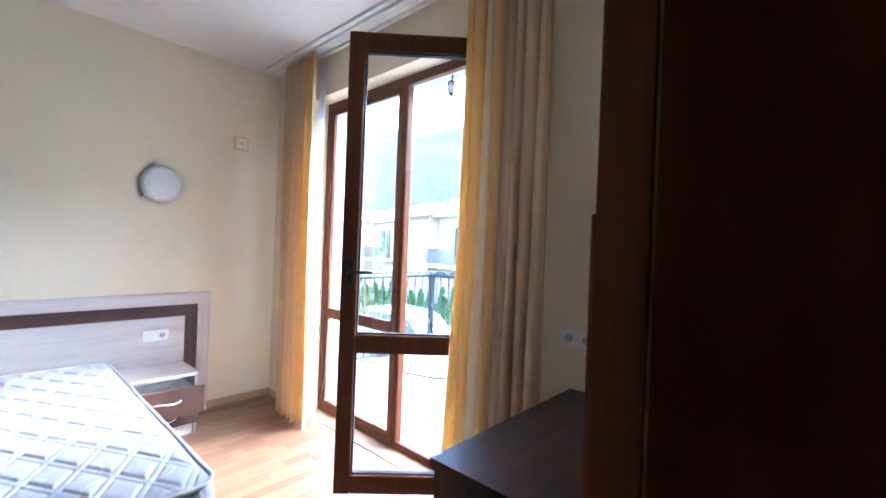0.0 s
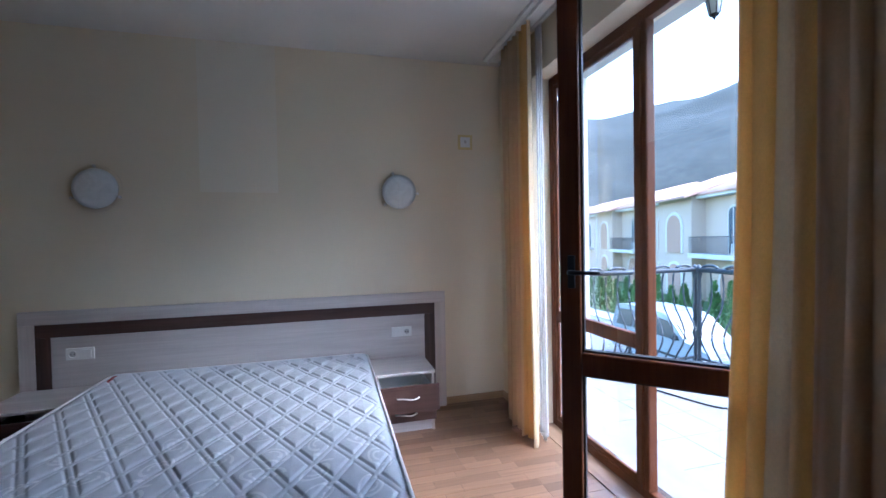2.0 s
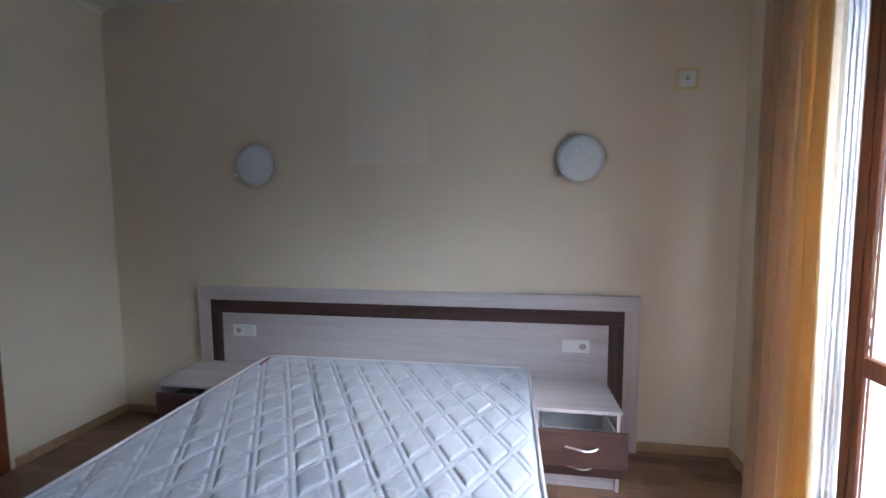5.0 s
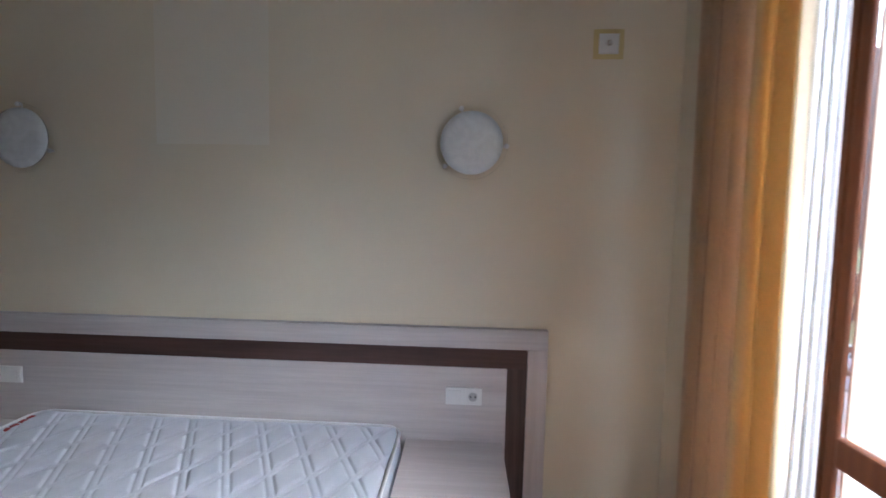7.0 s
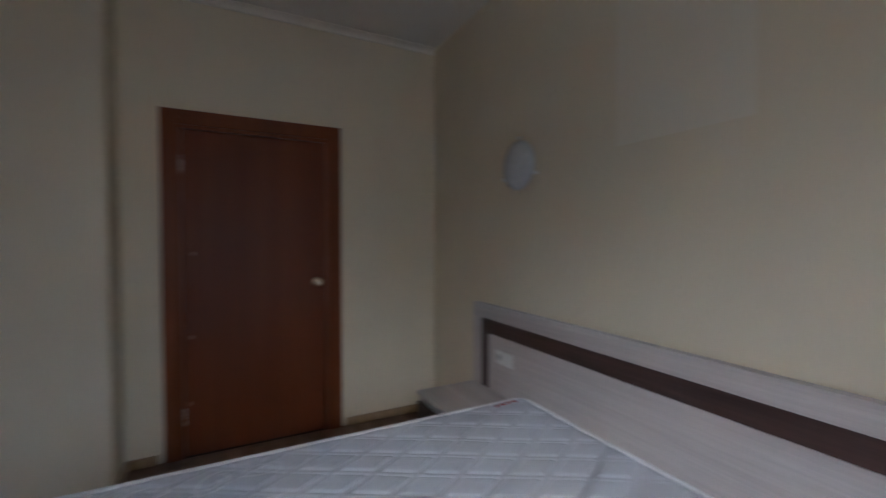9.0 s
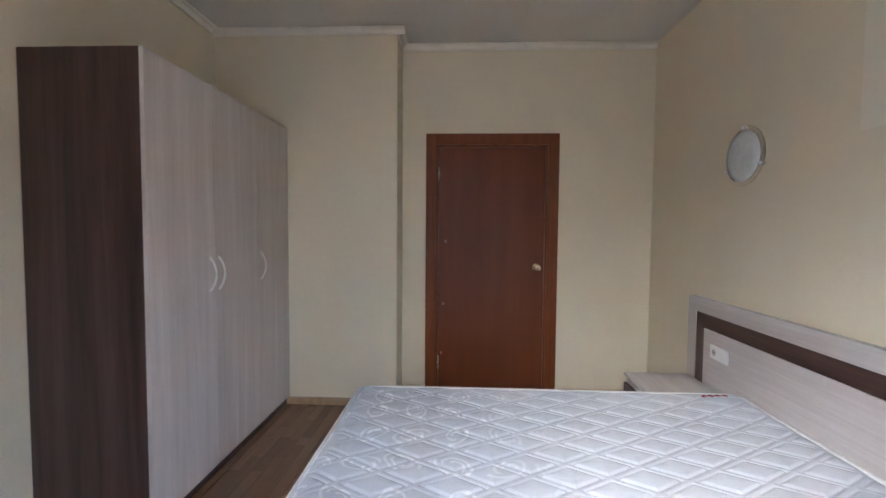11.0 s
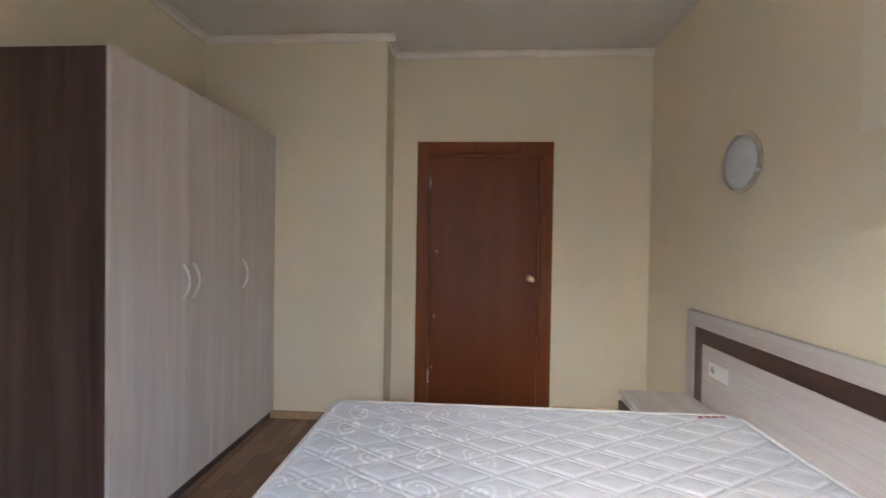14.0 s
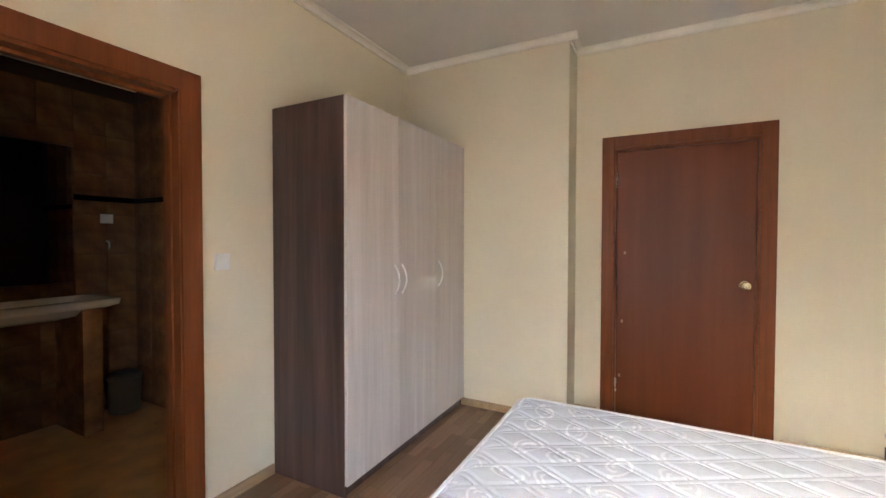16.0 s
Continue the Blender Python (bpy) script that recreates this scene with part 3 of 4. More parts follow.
def quilt(x, y):
    """Height of the stitched top: flat-topped puffed diamonds, longer along the bed, between double seams."""
    u, w = (x - 1.876) / 0.150, (y + 0.713) / 0.259
    a, b2 = abs(((u + w + 0.5) % 1) - 0.5) * 2, abs(((u - w + 0.5) % 1) - 0.5) * 2
    e = min(1 - a, 1 - b2)
    strip = 1 - smooth(e, 0.09, 0.19)
    pillow = smooth(e, 0.19, 0.33)
    dome = 1 - (1 - min(1.0, max(0.0, (e - 0.2) / 0.8))) ** 2
    return 0.0052 * strip + 0.0075 * pillow + 0.0042 * dome


mattress = thing("mattress", "white diamond-quilted double mattress with white piping", "mattress")
bm = bmesh.new()
nx, ny = 420, 490
grid = []
for j in range(ny + 1):
    row = []
    for i in range(nx + 1):
        x, y = BX0 + (BX1 - BX0) * i / nx, BY0 + (BY1 - BY0) * j / ny
        r = 0.07
        cx, cy = min(max(x, BX0 + r), BX1 - r), min(max(y, BY0 + r), BY1 - r)
        d = math.hypot(x - cx, y - cy)
        if d > r:
            x, y = cx + (x - cx) * r / d, cy + (y - cy) * r / d
        edge = min(x - BX0, BX1 - x, y - BY0, BY1 - y)
        fall = 1 - min(1.0, edge / 0.06)
        z = BZ1 - 0.014 + quilt(x, y) * (1 - 0.7 * fall) - 0.018 * fall ** 2 + 0.004 * noise.noise((x * 3, y * 3, 0))
        row.append(bm.verts.new((x, y, z)))
    grid.append(row)
for j in range(ny):
    for i in range(nx):
        f = bm.faces.new((grid[j][i], grid[j][i + 1], grid[j + 1][i + 1], grid[j + 1][i]))
        f.smooth = True
part("quilted_top", bm, M_TICK, mattress)
bm = bmesh.new()
out = rounded_outline(BX0, BX1, BY0, BY1, 0.07)
zs = [BZ0, BZ0 + 0.03, BZ0 + 0.075, BZ0 + 0.12, BZ0 + 0.175, BZ1 - 0.028]
bulge = [0.0, 0.008, 0.012, 0.012, 0.008, 0.0]
rings = []
for z, g in zip(zs, bulge):
    rings.append([bm.verts.new((x + g * (1 if x > 2 else -1) * (0 if BX0 + 0.08 < x < BX1 - 0.08 else 1), y + g * (1 if y > -1 else -1) * (0 if BY0 + 0.08 < y < BY1 - 0.08 else 1), z)) for x, y in out])
for r0, r1 in zip(rings, rings[1:]):
    for i in range(len(out)):
        f = bm.faces.new((r0[i], r0[(i + 1) % len(out)], r1[(i + 1) % len(out)], r1[i]))
        f.smooth = True
bm.faces.new(rings[0][::-1])
part("border", bm, M_TICK, mattress)
for z in (BZ1 - 0.024, BZ0 + 0.012):
    bm = bmesh.new()
    o2 = rounded_outline(BX0 - 0.004, BX1 + 0.004, BY0 - 0.004, BY1 + 0.004, 0.073)
    tube(bm, [(x, y, z) for x, y in o2 + o2[:1]], 0.0075, 8)
    part("piping", bm, M_PIPING, mattress)
base = thing("bed_base", "dark brown laminate bed base under the mattress", "bed")
for nm, b6 in (("side_panel", (BX0 + 0.02, BX0 + 0.045, BY0 + 0.03, -0.05, 0.0, 0.255)), ("side_panel", (BX1 - 0.045, BX1 - 0.02, BY0 + 0.03, -0.05, 0.0, 0.255)),
               ("foot_panel", (BX0 + 0.046, BX1 - 0.046, BY0 + 0.03, BY0 + 0.055, 0.0, 0.255)), ("slat_board", (BX0 + 0.02, BX1 - 0.02, BY0 + 0.03, -0.05, 0.2555, 0.2595))):
    part(nm, box_bm(*b6), M_WENGE_X, base)

M_REDTHREAD = plain("dark_red_thread", (0.30, 0.03, 0.03), 0.7)
for k in range(6):
    s = 0.035 + k * 0.036
    part("stitched_mark", box_bm(BX0 + 0.045 + 0.003 * k, BX0 + 0.063 + 0.003 * k, BY1 - 0.05 - s - 0.024, BY1 - 0.05 - s, BZ1 - 0.012, BZ1 - 0.004, 0.001), M_REDTHREAD, mattress, "dark red stitched mark")

# ---- headboard ----
hb = thing("headboard", "wide pale ash headboard with a dark brown inset band", "headboard")
HX0, HX1, HZ = 0.648, 3.425, 0.917
part("backing", box_bm(HX0 + 0.001, HX1 - 0.001, -0.017, -0.001, 0.0, HZ - 0.001), M_ASH_X, hb)
bm = bmesh.new()
bbox(bm, HX0, HX1, -0.042, -0.0175, HZ - 0.085, HZ, 0.002)
part("top_border", bm, M_ASH_X, hb)
for x0, x1 in ((HX0, HX0 + 0.085), (HX1 - 0.085, HX1)):
    part("side_border", box_bm(x0, x1, -0.042, -0.0175, 0, HZ - 0.0855, 0.002), M_ASH_Z, hb)
part("dark_band", box_bm(HX0 + 0.0855, HX1 - 0.0855, -0.036, -0.0175, HZ - 0.17, HZ - 0.086), M_WENGE_X, hb, "dark brown inset band")
for x0, x1 in ((HX0 + 0.0855, HX0 + 0.17), (HX1 - 0.17, HX1 - 0.0855)):
    part("dark_band", box_bm(x0, x1, -0.036, -0.0175, 0, HZ - 0.1705), M_WENGE_Z, hb, "dark brown inset band")
part("centre_panel", box_bm(HX0 + 0.1705, HX1 - 0.1705, -0.040, -0.0175, 0, HZ - 0.1705, 0.0015), M_ASH_X, hb)


def socket_strip(label, gangs, at, rz, group="sockets", gang=0.0785, h=0.076):
    """A white wall plate facing -y; gangs: 's' socket, 'r' rocker, 't' small hole, 'b' blank."""
    w = gang * len(gangs)
    s = thing("wall_socket", label, "socket", group)
    part("plate", box_bm(-w / 2, w / 2, -0.009, 0, -h / 2, h / 2, 0.003), M_WHITEPL, s)
    for i, g in enumerate(gangs):
        cx = -w / 2 + gang * (i + 0.5)
        if g == 's':
            bm = lathe(bmesh.new(), [(0.021, 0), (0.023, 0.003), (0.0205, 0.003), (0.0195, -0.001)], (cx, -0.009, 0), (0, -1, 0), 24)
            part("well", bm, M_WHITEPL, s)
            # disc on the plate; the shade down the well is put into its grey
            part("well_floor", lathe(bmesh.new(), [(0.019, 0), (0.019, 0.0006)], (cx, -0.0092, 0), (0, -1, 0), 24), plain("shaded_plastic", (0.45, 0.44, 0.42), 0.4) if "shaded_plastic" not in bpy.data.materials else bpy.data.materials["shaded_plastic"], s)
            for dx in (-0.0095, 0.0095):
                part("pin_hole", lathe(bmesh.new(), [(0.0035, 0), (0.0035, 0.0006)], (cx + dx, -0.0101, 0), (0, -1, 0), 10), M_DARKHOLE, s)
        elif g == 'r':
            part("rocker", box_bm(cx - 0.026, cx + 0.026, -0.0135, -0.009, -0.026, 0.026, 0.002), M_WHITEPL, s)
        elif g == 't':
            part("aerial_hole", lathe(bmesh.new(), [(0.006, 0), (0.006, 0.001)], (cx, -0.0092, 0), (0, -1, 0), 12), M_DARKHOLE, s)
    s.matrix_world = pose(*at, 0, 0, rz)
    return s


socket_strip("white double plate with a rocker and a socket, on the headboard", "rs", (3.072, -0.0405, 0.622), 0)
socket_strip("white double plate with a socket and a rocker, on the headboard", "sr", (0.978, -0.0405, 0.635), 0)
socket_strip("white strip of two sockets, aerial outlet and blank, above the desk", "sstb", (E - 0.0005, -2.87, 0.96), -90)
light_switch = socket_strip("white rocker light switch beside the bathroom doorway", "r", (1.99, S + 0.0005, 1.203), 180, "switches", 0.08, 0.08)


# ---- nightstands ----
def nightstand(label, x0, x1, open_by, at_y=-0.043):
    nst = thing("nightstand", label, "nightstand", "nightstands beside the bed")
    yb, yf, zt = at_y, -0.43, 0.42
    part("top", box_bm(x0 - 0.006, x1 + 0.006, yf - 0.004, yb, zt - 0.018, zt, 0.002), M_ASH_X, nst)
    for a in (x0, x1 - 0.016):
        part("side", box_bm(a, a + 0.016, yf + 0.012, yb, 0.0, zt - 0.0185), M_ASH_Z, nst)
    part("plinth", box_bm(x0 + 0.0165, x1 - 0.0165, yf + 0.03, yf + 0.046, 0.0, 0.075), M_ASH_X, nst)
    part("bottom", box_bm(x0 + 0.0165, x1 - 0.0165, yf + 0.047, yb, 0.06, 0.075), M_ASH_X, nst)
    for z0, z1, o in ((0.180, 0.358, open_by), (0.08, 0.172, 0.0)):
        fy = yf + 0.012 - o
        dr = part("drawer", box_bm(x0 - 0.004, x1 + 0.010, fy - 0.017, fy, z0, z1, 0.0015), M_WENGE_X, nst, "dark brown drawer front")
        bm = bmesh.new()
        yb2 = fy + 0.34
        bbox(bm, x0 + 0.026, x0 + 0.036, fy, yb2, z0 + 0.012, z1 - 0.03)
        bbox(bm, x1 - 0.036, x1 - 0.026, fy, yb2, z0 + 0.012, z1 - 0.03)
        bbox(bm, x0 + 0.036, x1 - 0.036, yb2 - 0.01, yb2, z0 + 0.012, z1 - 0.03)
        bbox(bm, x0 + 0.036, x1 - 0.036, fy, yb2 - 0.01, z0 + 0.012, z0 + 0.018)
        part("drawer_box", bm, M_WHITEPL, dr, "pale drawer box")
        cx, cz = (x0 + x1) / 2, (z0 + z1) / 2 + 0.01
        bm = bmesh.new()
        tube(bm, [(cx - 0.075 + 0.15 * i / 12, fy - 0.017 - 0.03 * math.sin(math.pi * i / 12) ** 0.8, cz + 0.012 * math.sin(math.pi * i / 12 * 2) * 0.4) for i in range(13)], 0.005, 8)
        part("handle", bm, M_CHROME, dr, "curved chrome handle")
    return nst


nightstand("pale ash nightstand with dark drawers, the upper one pulled open", 2.83, 3.235, 0.09)
nightstand("pale ash nightstand with dark drawers, both closed", 0.665, 1.09, 0.0)


# ---- wall lamps ----
M_FROST, n, l, b = mat("frosted_marbled_glass", 0.22, 0, 0.5)
v = coords(n, l)
vein = noise_tex(n, l, v, 16, 5, 0.6, 1.2)
l.new(ramp(n, l, vein, [(0.35, (0.66, 0.69, 0.69)), (0.6, (0.74, 0.77, 0.77))]), b.inputs["Base Color"])
b.inputs["Subsurface Weight"].default_value = 0.0


def wall_lamp(at, turned=0):
    lamp = thing("wall_lamp", "round frosted glass wall lamp held by three chrome clips", "wall lamp", "lamps above the headboard")
    part("back_plate", lathe(bmesh.new(), [(0.062, 0), (0.062, 0.008), (0.056, 0.014)], (0, 0, 0), (0, -1, 0), 32), M_WHITEPL, lamp)
    rim = [(0.132, 0.026), (0.140, 0.023), (0.149, 0.019), (0.151, 0.021), (0.150, 0.023), (0.141, 0.027), (0.132, 0.030), (0.132, 0.026)]
    clear = part("glass_rim", lathe(bmesh.new(), rim, (0, 0, 0), (0, -1, 0), 56, False), M_THIN, lamp, "clear glass rim of the dish")
    clear.visible_shadow = False
    prof = [(0.004, 0.045), (0.06, 0.041), (0.10, 0.034), (0.1315, 0.0255), (0.1315, 0.0305), (0.10, 0.040), (0.07, 0.046), (0.035, 0.050), (0.004, 0.051)]
    part("glass_shade", lathe(bmesh.new(), prof, (0, 0, 0), (0, -1, 0), 48), M_FROST, lamp, "white marbled glass dish")
    for a in (108, -5, 222):
        x, z = math.cos(radians(a + turned)), math.sin(radians(a + turned))
        bm = bmesh.new()
        tube(bm, [(x * 0.06, -0.008, z * 0.06), (x * 0.148, -0.012, z * 0.148), (x * 0.155, -0.020, z * 0.155), (x * 0.147, -0.029, z * 0.147)], 0.0035, 8)
        lathe(bm, [(0.010, 0), (0.011, 0.006), (0.007, 0.011)], (x * 0.146, -0.026, z * 0.146), (0, -1, 0), 12)
        part("clip", bm, M_CHROME, lamp, "chrome clip")
    lamp.matrix_world = pose(*at)
    return lamp


wall_lamp((3.078, -0.001, 1.703))
wall_lamp((1.085, -0.001, 1.703), -17)
plate = thing("wall_outlet", "small white outlet plate ringed by old yellow paint", "socket")
part("plate", box_bm(-0.04, 0.04, -0.009, -0.002, -0.04, 0.04, 0.002), M_WHITEPL, plate)
M_YELLOW = plain("old_yellow_paint", (0.70, 0.58, 0.27), 0.85)
part("paint_ring", box_bm(-0.062, 0.062, -0.0015, -0.0003, -0.06, 0.06), M_YELLOW, plate, "old yellow paint")
part("hole", lathe(bmesh.new(), [(0.012, 0), (0.012, 0.001)], (0.0, -0.009, 0.003), (0, -1, 0), 14), M_STEEL, plate)
plate.matrix_world = pose(3.63, -0.0003, 2.113)

# ---- wardrobe ----
wd = thing("wardrobe", "three-door wardrobe, pale ash doors and dark brown carcass", "wardrobe")
WX0, WX1, WYF, WYB, WH = 0.292, 1.685, -2.748, S + 0.006, 2.035
for nm, b6 in (("side_panel", (WX1 - 0.018, WX1, WYB, WYF - 0.019, 0, WH)), ("side_panel", (WX0, WX0 + 0.018, WYB, WYF - 0.019, 0, WH)),
               ("top_panel", (WX0 + 0.0185, WX1 - 0.0185, WYB, WYF - 0.019, WH - 0.018, WH)), ("bottom_panel", (WX0 + 0.0185, WX1 - 0.0185, WYB, WYF - 0.019, 0.06, 0.078)),
               ("plinth", (WX0 + 0.0185, WX1 - 0.0185, WYF - 0.045, WYF - 0.027, 0, 0.0595)), ("back_panel", (WX0 + 0.0185, WX1 - 0.0185, WYB, WYB + 0.004, 0.0785, WH - 0.0185))):
    part(nm, box_bm(*b6, 0.001), M_WENGE_Z, wd)
dw = (WX1 - WX0) / 3
for i in range(3):
    x1 = WX1 - dw * i
    x0 = x1 - dw
    dob = part("door", box_bm(x0 + 0.0015, x1 - 0.0015, WYF - 0.018, WYF, 0.062, WH, 0.0012), M_ASH_Z, wd, "pale ash door")
    cx = x0 + 0.038 if i == 0 else x1 - 0.038
    bm = bmesh.new()
    tube(bm, [(cx, WYF + 0.032 * math.sin(math.pi * k / 14) ** 0.8, 0.993 + 0.168 * k / 14) for k in range(15)], 0.0055, 8)
    for z in (0.995, 1.159):
        lathe(bm, [(0.008, 0), (0.008, 0.003), (0.006, 0.006)], (cx, WYF, z), (0, 1, 0), 12)
    part("handle", bm, M_CHROME, dob, "bowed chrome handle")

# ---- desk ----
dk = thing("desk", "dark brown laminate desk in the corner by the curtain", "desk")
KX0, KX1, KY0, KY1, KZ = 3.07, E - 0.004, S + 0.02, -2.765, 0.745
part("tabletop", box_bm(KX0, KX1, KY0, KY1, KZ - 0.026, KZ, 0.002), M_WENGE_X, dk)
for x in (KX0 + 0.01, KX1 - 0.03):
    part("side_panel", box_bm(x, x + 0.02, KY0 + 0.01, KY1 - 0.01, 0, KZ - 0.0265), M_WENGE_Z, dk)
part("modesty_panel", box_bm(KX0 + 0.031, KX1 - 0.031, KY0 + 0.03, KY0 + 0.048, 0.25, KZ - 0.0265), M_WENGE_X, dk)

# ---- bathroom ----
M_TILE = plain("brown_marbled_wall_tile", (0.27, 0.135, 0.058), 0.25, var=0.35, scale=9)
M_GROUTB = plain("brown_grout", (0.10, 0.06, 0.035), 0.8)
M_BFLOOR = plain("terracotta_floor_tile", (0.66, 0.30, 0.10), 0.35, var=0.25, scale=5)
M_BORDER = plain("black_border_tile", (0.012, 0.012, 0.012), 0.15)
M_CERAMIC = plain("cream_ceramic", (0.80, 0.74, 0.62), 0.12, var=0.03)
M_MIRROR, n, l, b = mat("mirror_silver", 0.02, 1.0)
b.inputs["Base Color"].default_value = (0.85, 0.85, 0.85, 1)
QX0, QX1, QY0, QY1 = 1.45, 3.45, -5.15, S - T
for nm, b6 in (("wall_bathroom_west", (QX0 - 0.1, QX0, QY0, QY1, 0, 2.5)), ("wall_bathroom_east", (QX1, QX1 + 0.1, QY0, QY1, 0, 2.5)),
               ("wall_bathroom_south", (QX0 - 0.1, QX1 + 0.1, QY0 - 0.1, QY0, 0, 2.5)),
               ("wall_bathroom_north", (QX0, OX0 - 0.02, QY1 - 0.012, QY1, 0, 2.5)), ("wall_bathroom_north_east", (OX1 + 0.02, QX1, QY1 - 0.012, QY1, 0, 2.5))):
    structure(nm, box_bm(*b6), M_GROUTB, "brown marbled tiled bathroom wall")
# wall tiles round the basin and the west wall
for parent_name, along, u0, u1, face in (("wall_bathroom_south", 'x', QX0 + 0.008, QX1 - 0.01, QY0), ("wall_bathroom_west", 'y', QY0 + 0.008, QY1 - 0.03, QX0)):
    host = bpy.data.objects[parent_name]
    tw, th = 0.20, 0.30
    shared = None
    for i in range(int((u1 - u0) / tw)):
        for j in range(8):
            if shared is None:
                tl = part("tile", box_bm(0.001, tw - 0.001, 0, 0.006, 0.001, th - 0.001, 0.001, 1) if along == 'x' else box_bm(0, 0.006, 0.001, tw - 0.001, 0.001, th - 0.001, 0.001, 1), M_TILE, host)
                shared = tl.data
            else:
                tl = new("tile", shared)
                tl.parent = host
            tl.location = (u0 + i * tw, face + 0.0005, j * th) if along == 'x' else (face + 0.0005, u0 + i * tw, j * th)
structure("floor_bathroom", box_bm(QX0 - 0.1, QX1 + 0.1, QY0 - 0.1, S - T, -0.12, -0.003), M_BFLOOR, "terracotta tiled bathroom floor")
structure("ceiling_bathroom", box_bm(QX0 - 0.1, QX1 + 0.1, QY0 - 0.1, QY1, 2.5, 2.6), M_CEIL, "bathroom ceiling")
bm = bmesh.new()
bbox(bm, QX0 + 0.012, 1.86, QY0 + 0.007, QY0 + 0.011, 1.60, 1.64)
bbox(bm, QX0 + 0.007, QX0 + 0.011, QY0 + 0.012, QY1 - 0.02, 1.60, 1.64)
structure("trim_border_tiles", bm, M_BORDER, "black band of border tiles")

basin = thing("washbasin", "cream ceramic washbasin resting on tiled piers", "washbasin")
bm = bmesh.new()
rings = []
for z, ins in [(0.775, 0.20), (0.80, 0.13), (0.845, 0.05), (0.865, 0.004), (0.90, 0.0), (0.905, 0.006), (0.905, 0.05), (0.87, 0.10), (0.80, 0.16), (0.79, 0.2)]:
    o3 = rounded_outline(1.76 + ins * 1.4, 2.95 - ins * 1.4, QY0 + 0.008 + ins * (0.3 if z < 0.9 else 0.9), -4.69 - ins, max(0.02, 0.05 - ins * 0.1), 5)
    rings.append([bm.verts.new((x, y, z)) for x, y in o3])
for r0, r1 in zip(rings, rings[1:]):
    for i in range(len(r0)):
        f = bm.faces.new((r0[i], r0[(i + 1) % len(r0)], r1[(i + 1) % len(r0)], r1[i]))
        f.smooth = True
bm.faces.new(rings[0][::-1])
bm.faces.new(rings[-1])
part("bowl", bm, M_CERAMIC, basin)
bm = bmesh.new()
tube(bm, [(2.39, -5.08, 0.905), (2.39, -5.08, 1.0), (2.39, -5.06, 1.03), (2.39, -4.97, 1.035), (2.39, -4.95, 1.01)], 0.014, 10)
part("tap", bm, M_CHROME, basin, "chrome mixer tap")
bm = bmesh.new()
tube(bm, [(2.39, -4.95, 0.776), (2.39, -4.95, 0.60), (2.39, -5.0, 0.56), (2.39, -5.149, 0.56)], 0.018, 10)
part("trap", bm, M_CHROME, basin)
for x in (1.87, 2.80):
    part("tiled_pier", box_bm(x, x + 0.11, QY0 + 0.008, -4.73, 0, 0.863, 0.003), M_TILE, basin)
mr = thing("bathroom_mirror", "plain frameless mirror above the washbasin", "mirror")
part("mirror_glass", box_bm(1.87, 2.95, QY0 + 0.008, QY0 + 0.014, 1.0, 1.98, 0.002), M_MIRROR, mr)
bn = thing("waste_bin", "small lidded waste bin beside the basin pier", "bin")
part("bin_body", lathe(bmesh.new(), [(0.085, 0.0), (0.10, 0.01), (0.11, 0.25), (0.11, 0.26)], (1.63, -4.98, 0), n=24), plain("beige_plastic", (0.11, 0.085, 0.055), 0.4), bn)
part("bin_lid", lathe(bmesh.new(), [(0.114, 0.261), (0.114, 0.275), (0.09, 0.30), (0.01, 0.31)], (1.63, -4.98, 0), n=24), bpy.data.materials["beige_plastic"], bn)
socket_strip("white switch plate on the bathroom tiles", "r", (1.66, QY0 + 0.008, 1.47), 180, "switches", 0.085, 0.07)
hk = thing("towel_hook", "small chrome hook on the tiles", "hook")
bm = bmesh.new()
tube(bm, [(1.66, QY0 + 0.008, 1.30), (1.66, QY0 + 0.04, 1.29), (1.66, QY0 + 0.05, 1.26), (1.66, QY0 + 0.04, 1.24)], 0.006, 8)
part("hook", bm, M_CHROME, hk)

# ---- outside ----
M_PLASTER = wall_paint("white_outdoor_plaster", (0.50, 0.51, 0.48))
M_HOUSE = wall_paint("cream_house_render", (0.47, 0.37, 0.285))
M_ROOF = plain("clay_roof_tile", (0.40, 0.25, 0.185), 0.7, var=0.25, scale=1.2, bmp=0.3)
M_BTILE = plain("pale_balcony_tile", (0.20, 0.172, 0.148), 0.45, var=0.12, scale=4)
M_GROUT = plain("grey_grout", (0.35, 0.33, 0.30), 0.8)
M_ASPHALT = plain("pale_grey_asphalt", (0.16, 0.165, 0.18), 0.8, var=0.15, scale=2, bmp=0.2)
M_GRASS = plain("grass_verge", (0.07, 0.11, 0.03), 0.9, var=0.4, scale=3)
M_CARPAINT = plain("pale_silver_paint", (0.27, 0.29, 0.32), 0.3, 0.3)
M_CARGLASS = plain("dark_car_glass", (0.03, 0.04, 0.05), 0.08)
M_TYRE = plain("tyre_rubber", (0.02, 0.02, 0.02), 0.8)
M_LEAF = plain("thuja_green", (0.06, 0.12, 0.025), 0.8, var=0.5, scale=5)
GZ = -2.8
structure("ground", box_bm(-200, 900, -600, 900, GZ - 0.5, GZ), M_GRASS, "grassy ground around the houses")
structure("wall_lower_storey", box_bm(-0.2, 4.2, -5.25, 0.2, GZ, -0.125), M_PLASTER, "plain rendered storey under the bedroom")
structure("road", box_bm(9.5, 15.5, -120, 200, GZ + 0.001, GZ + 0.02), M_ASPHALT, "pale grey asphalt road")
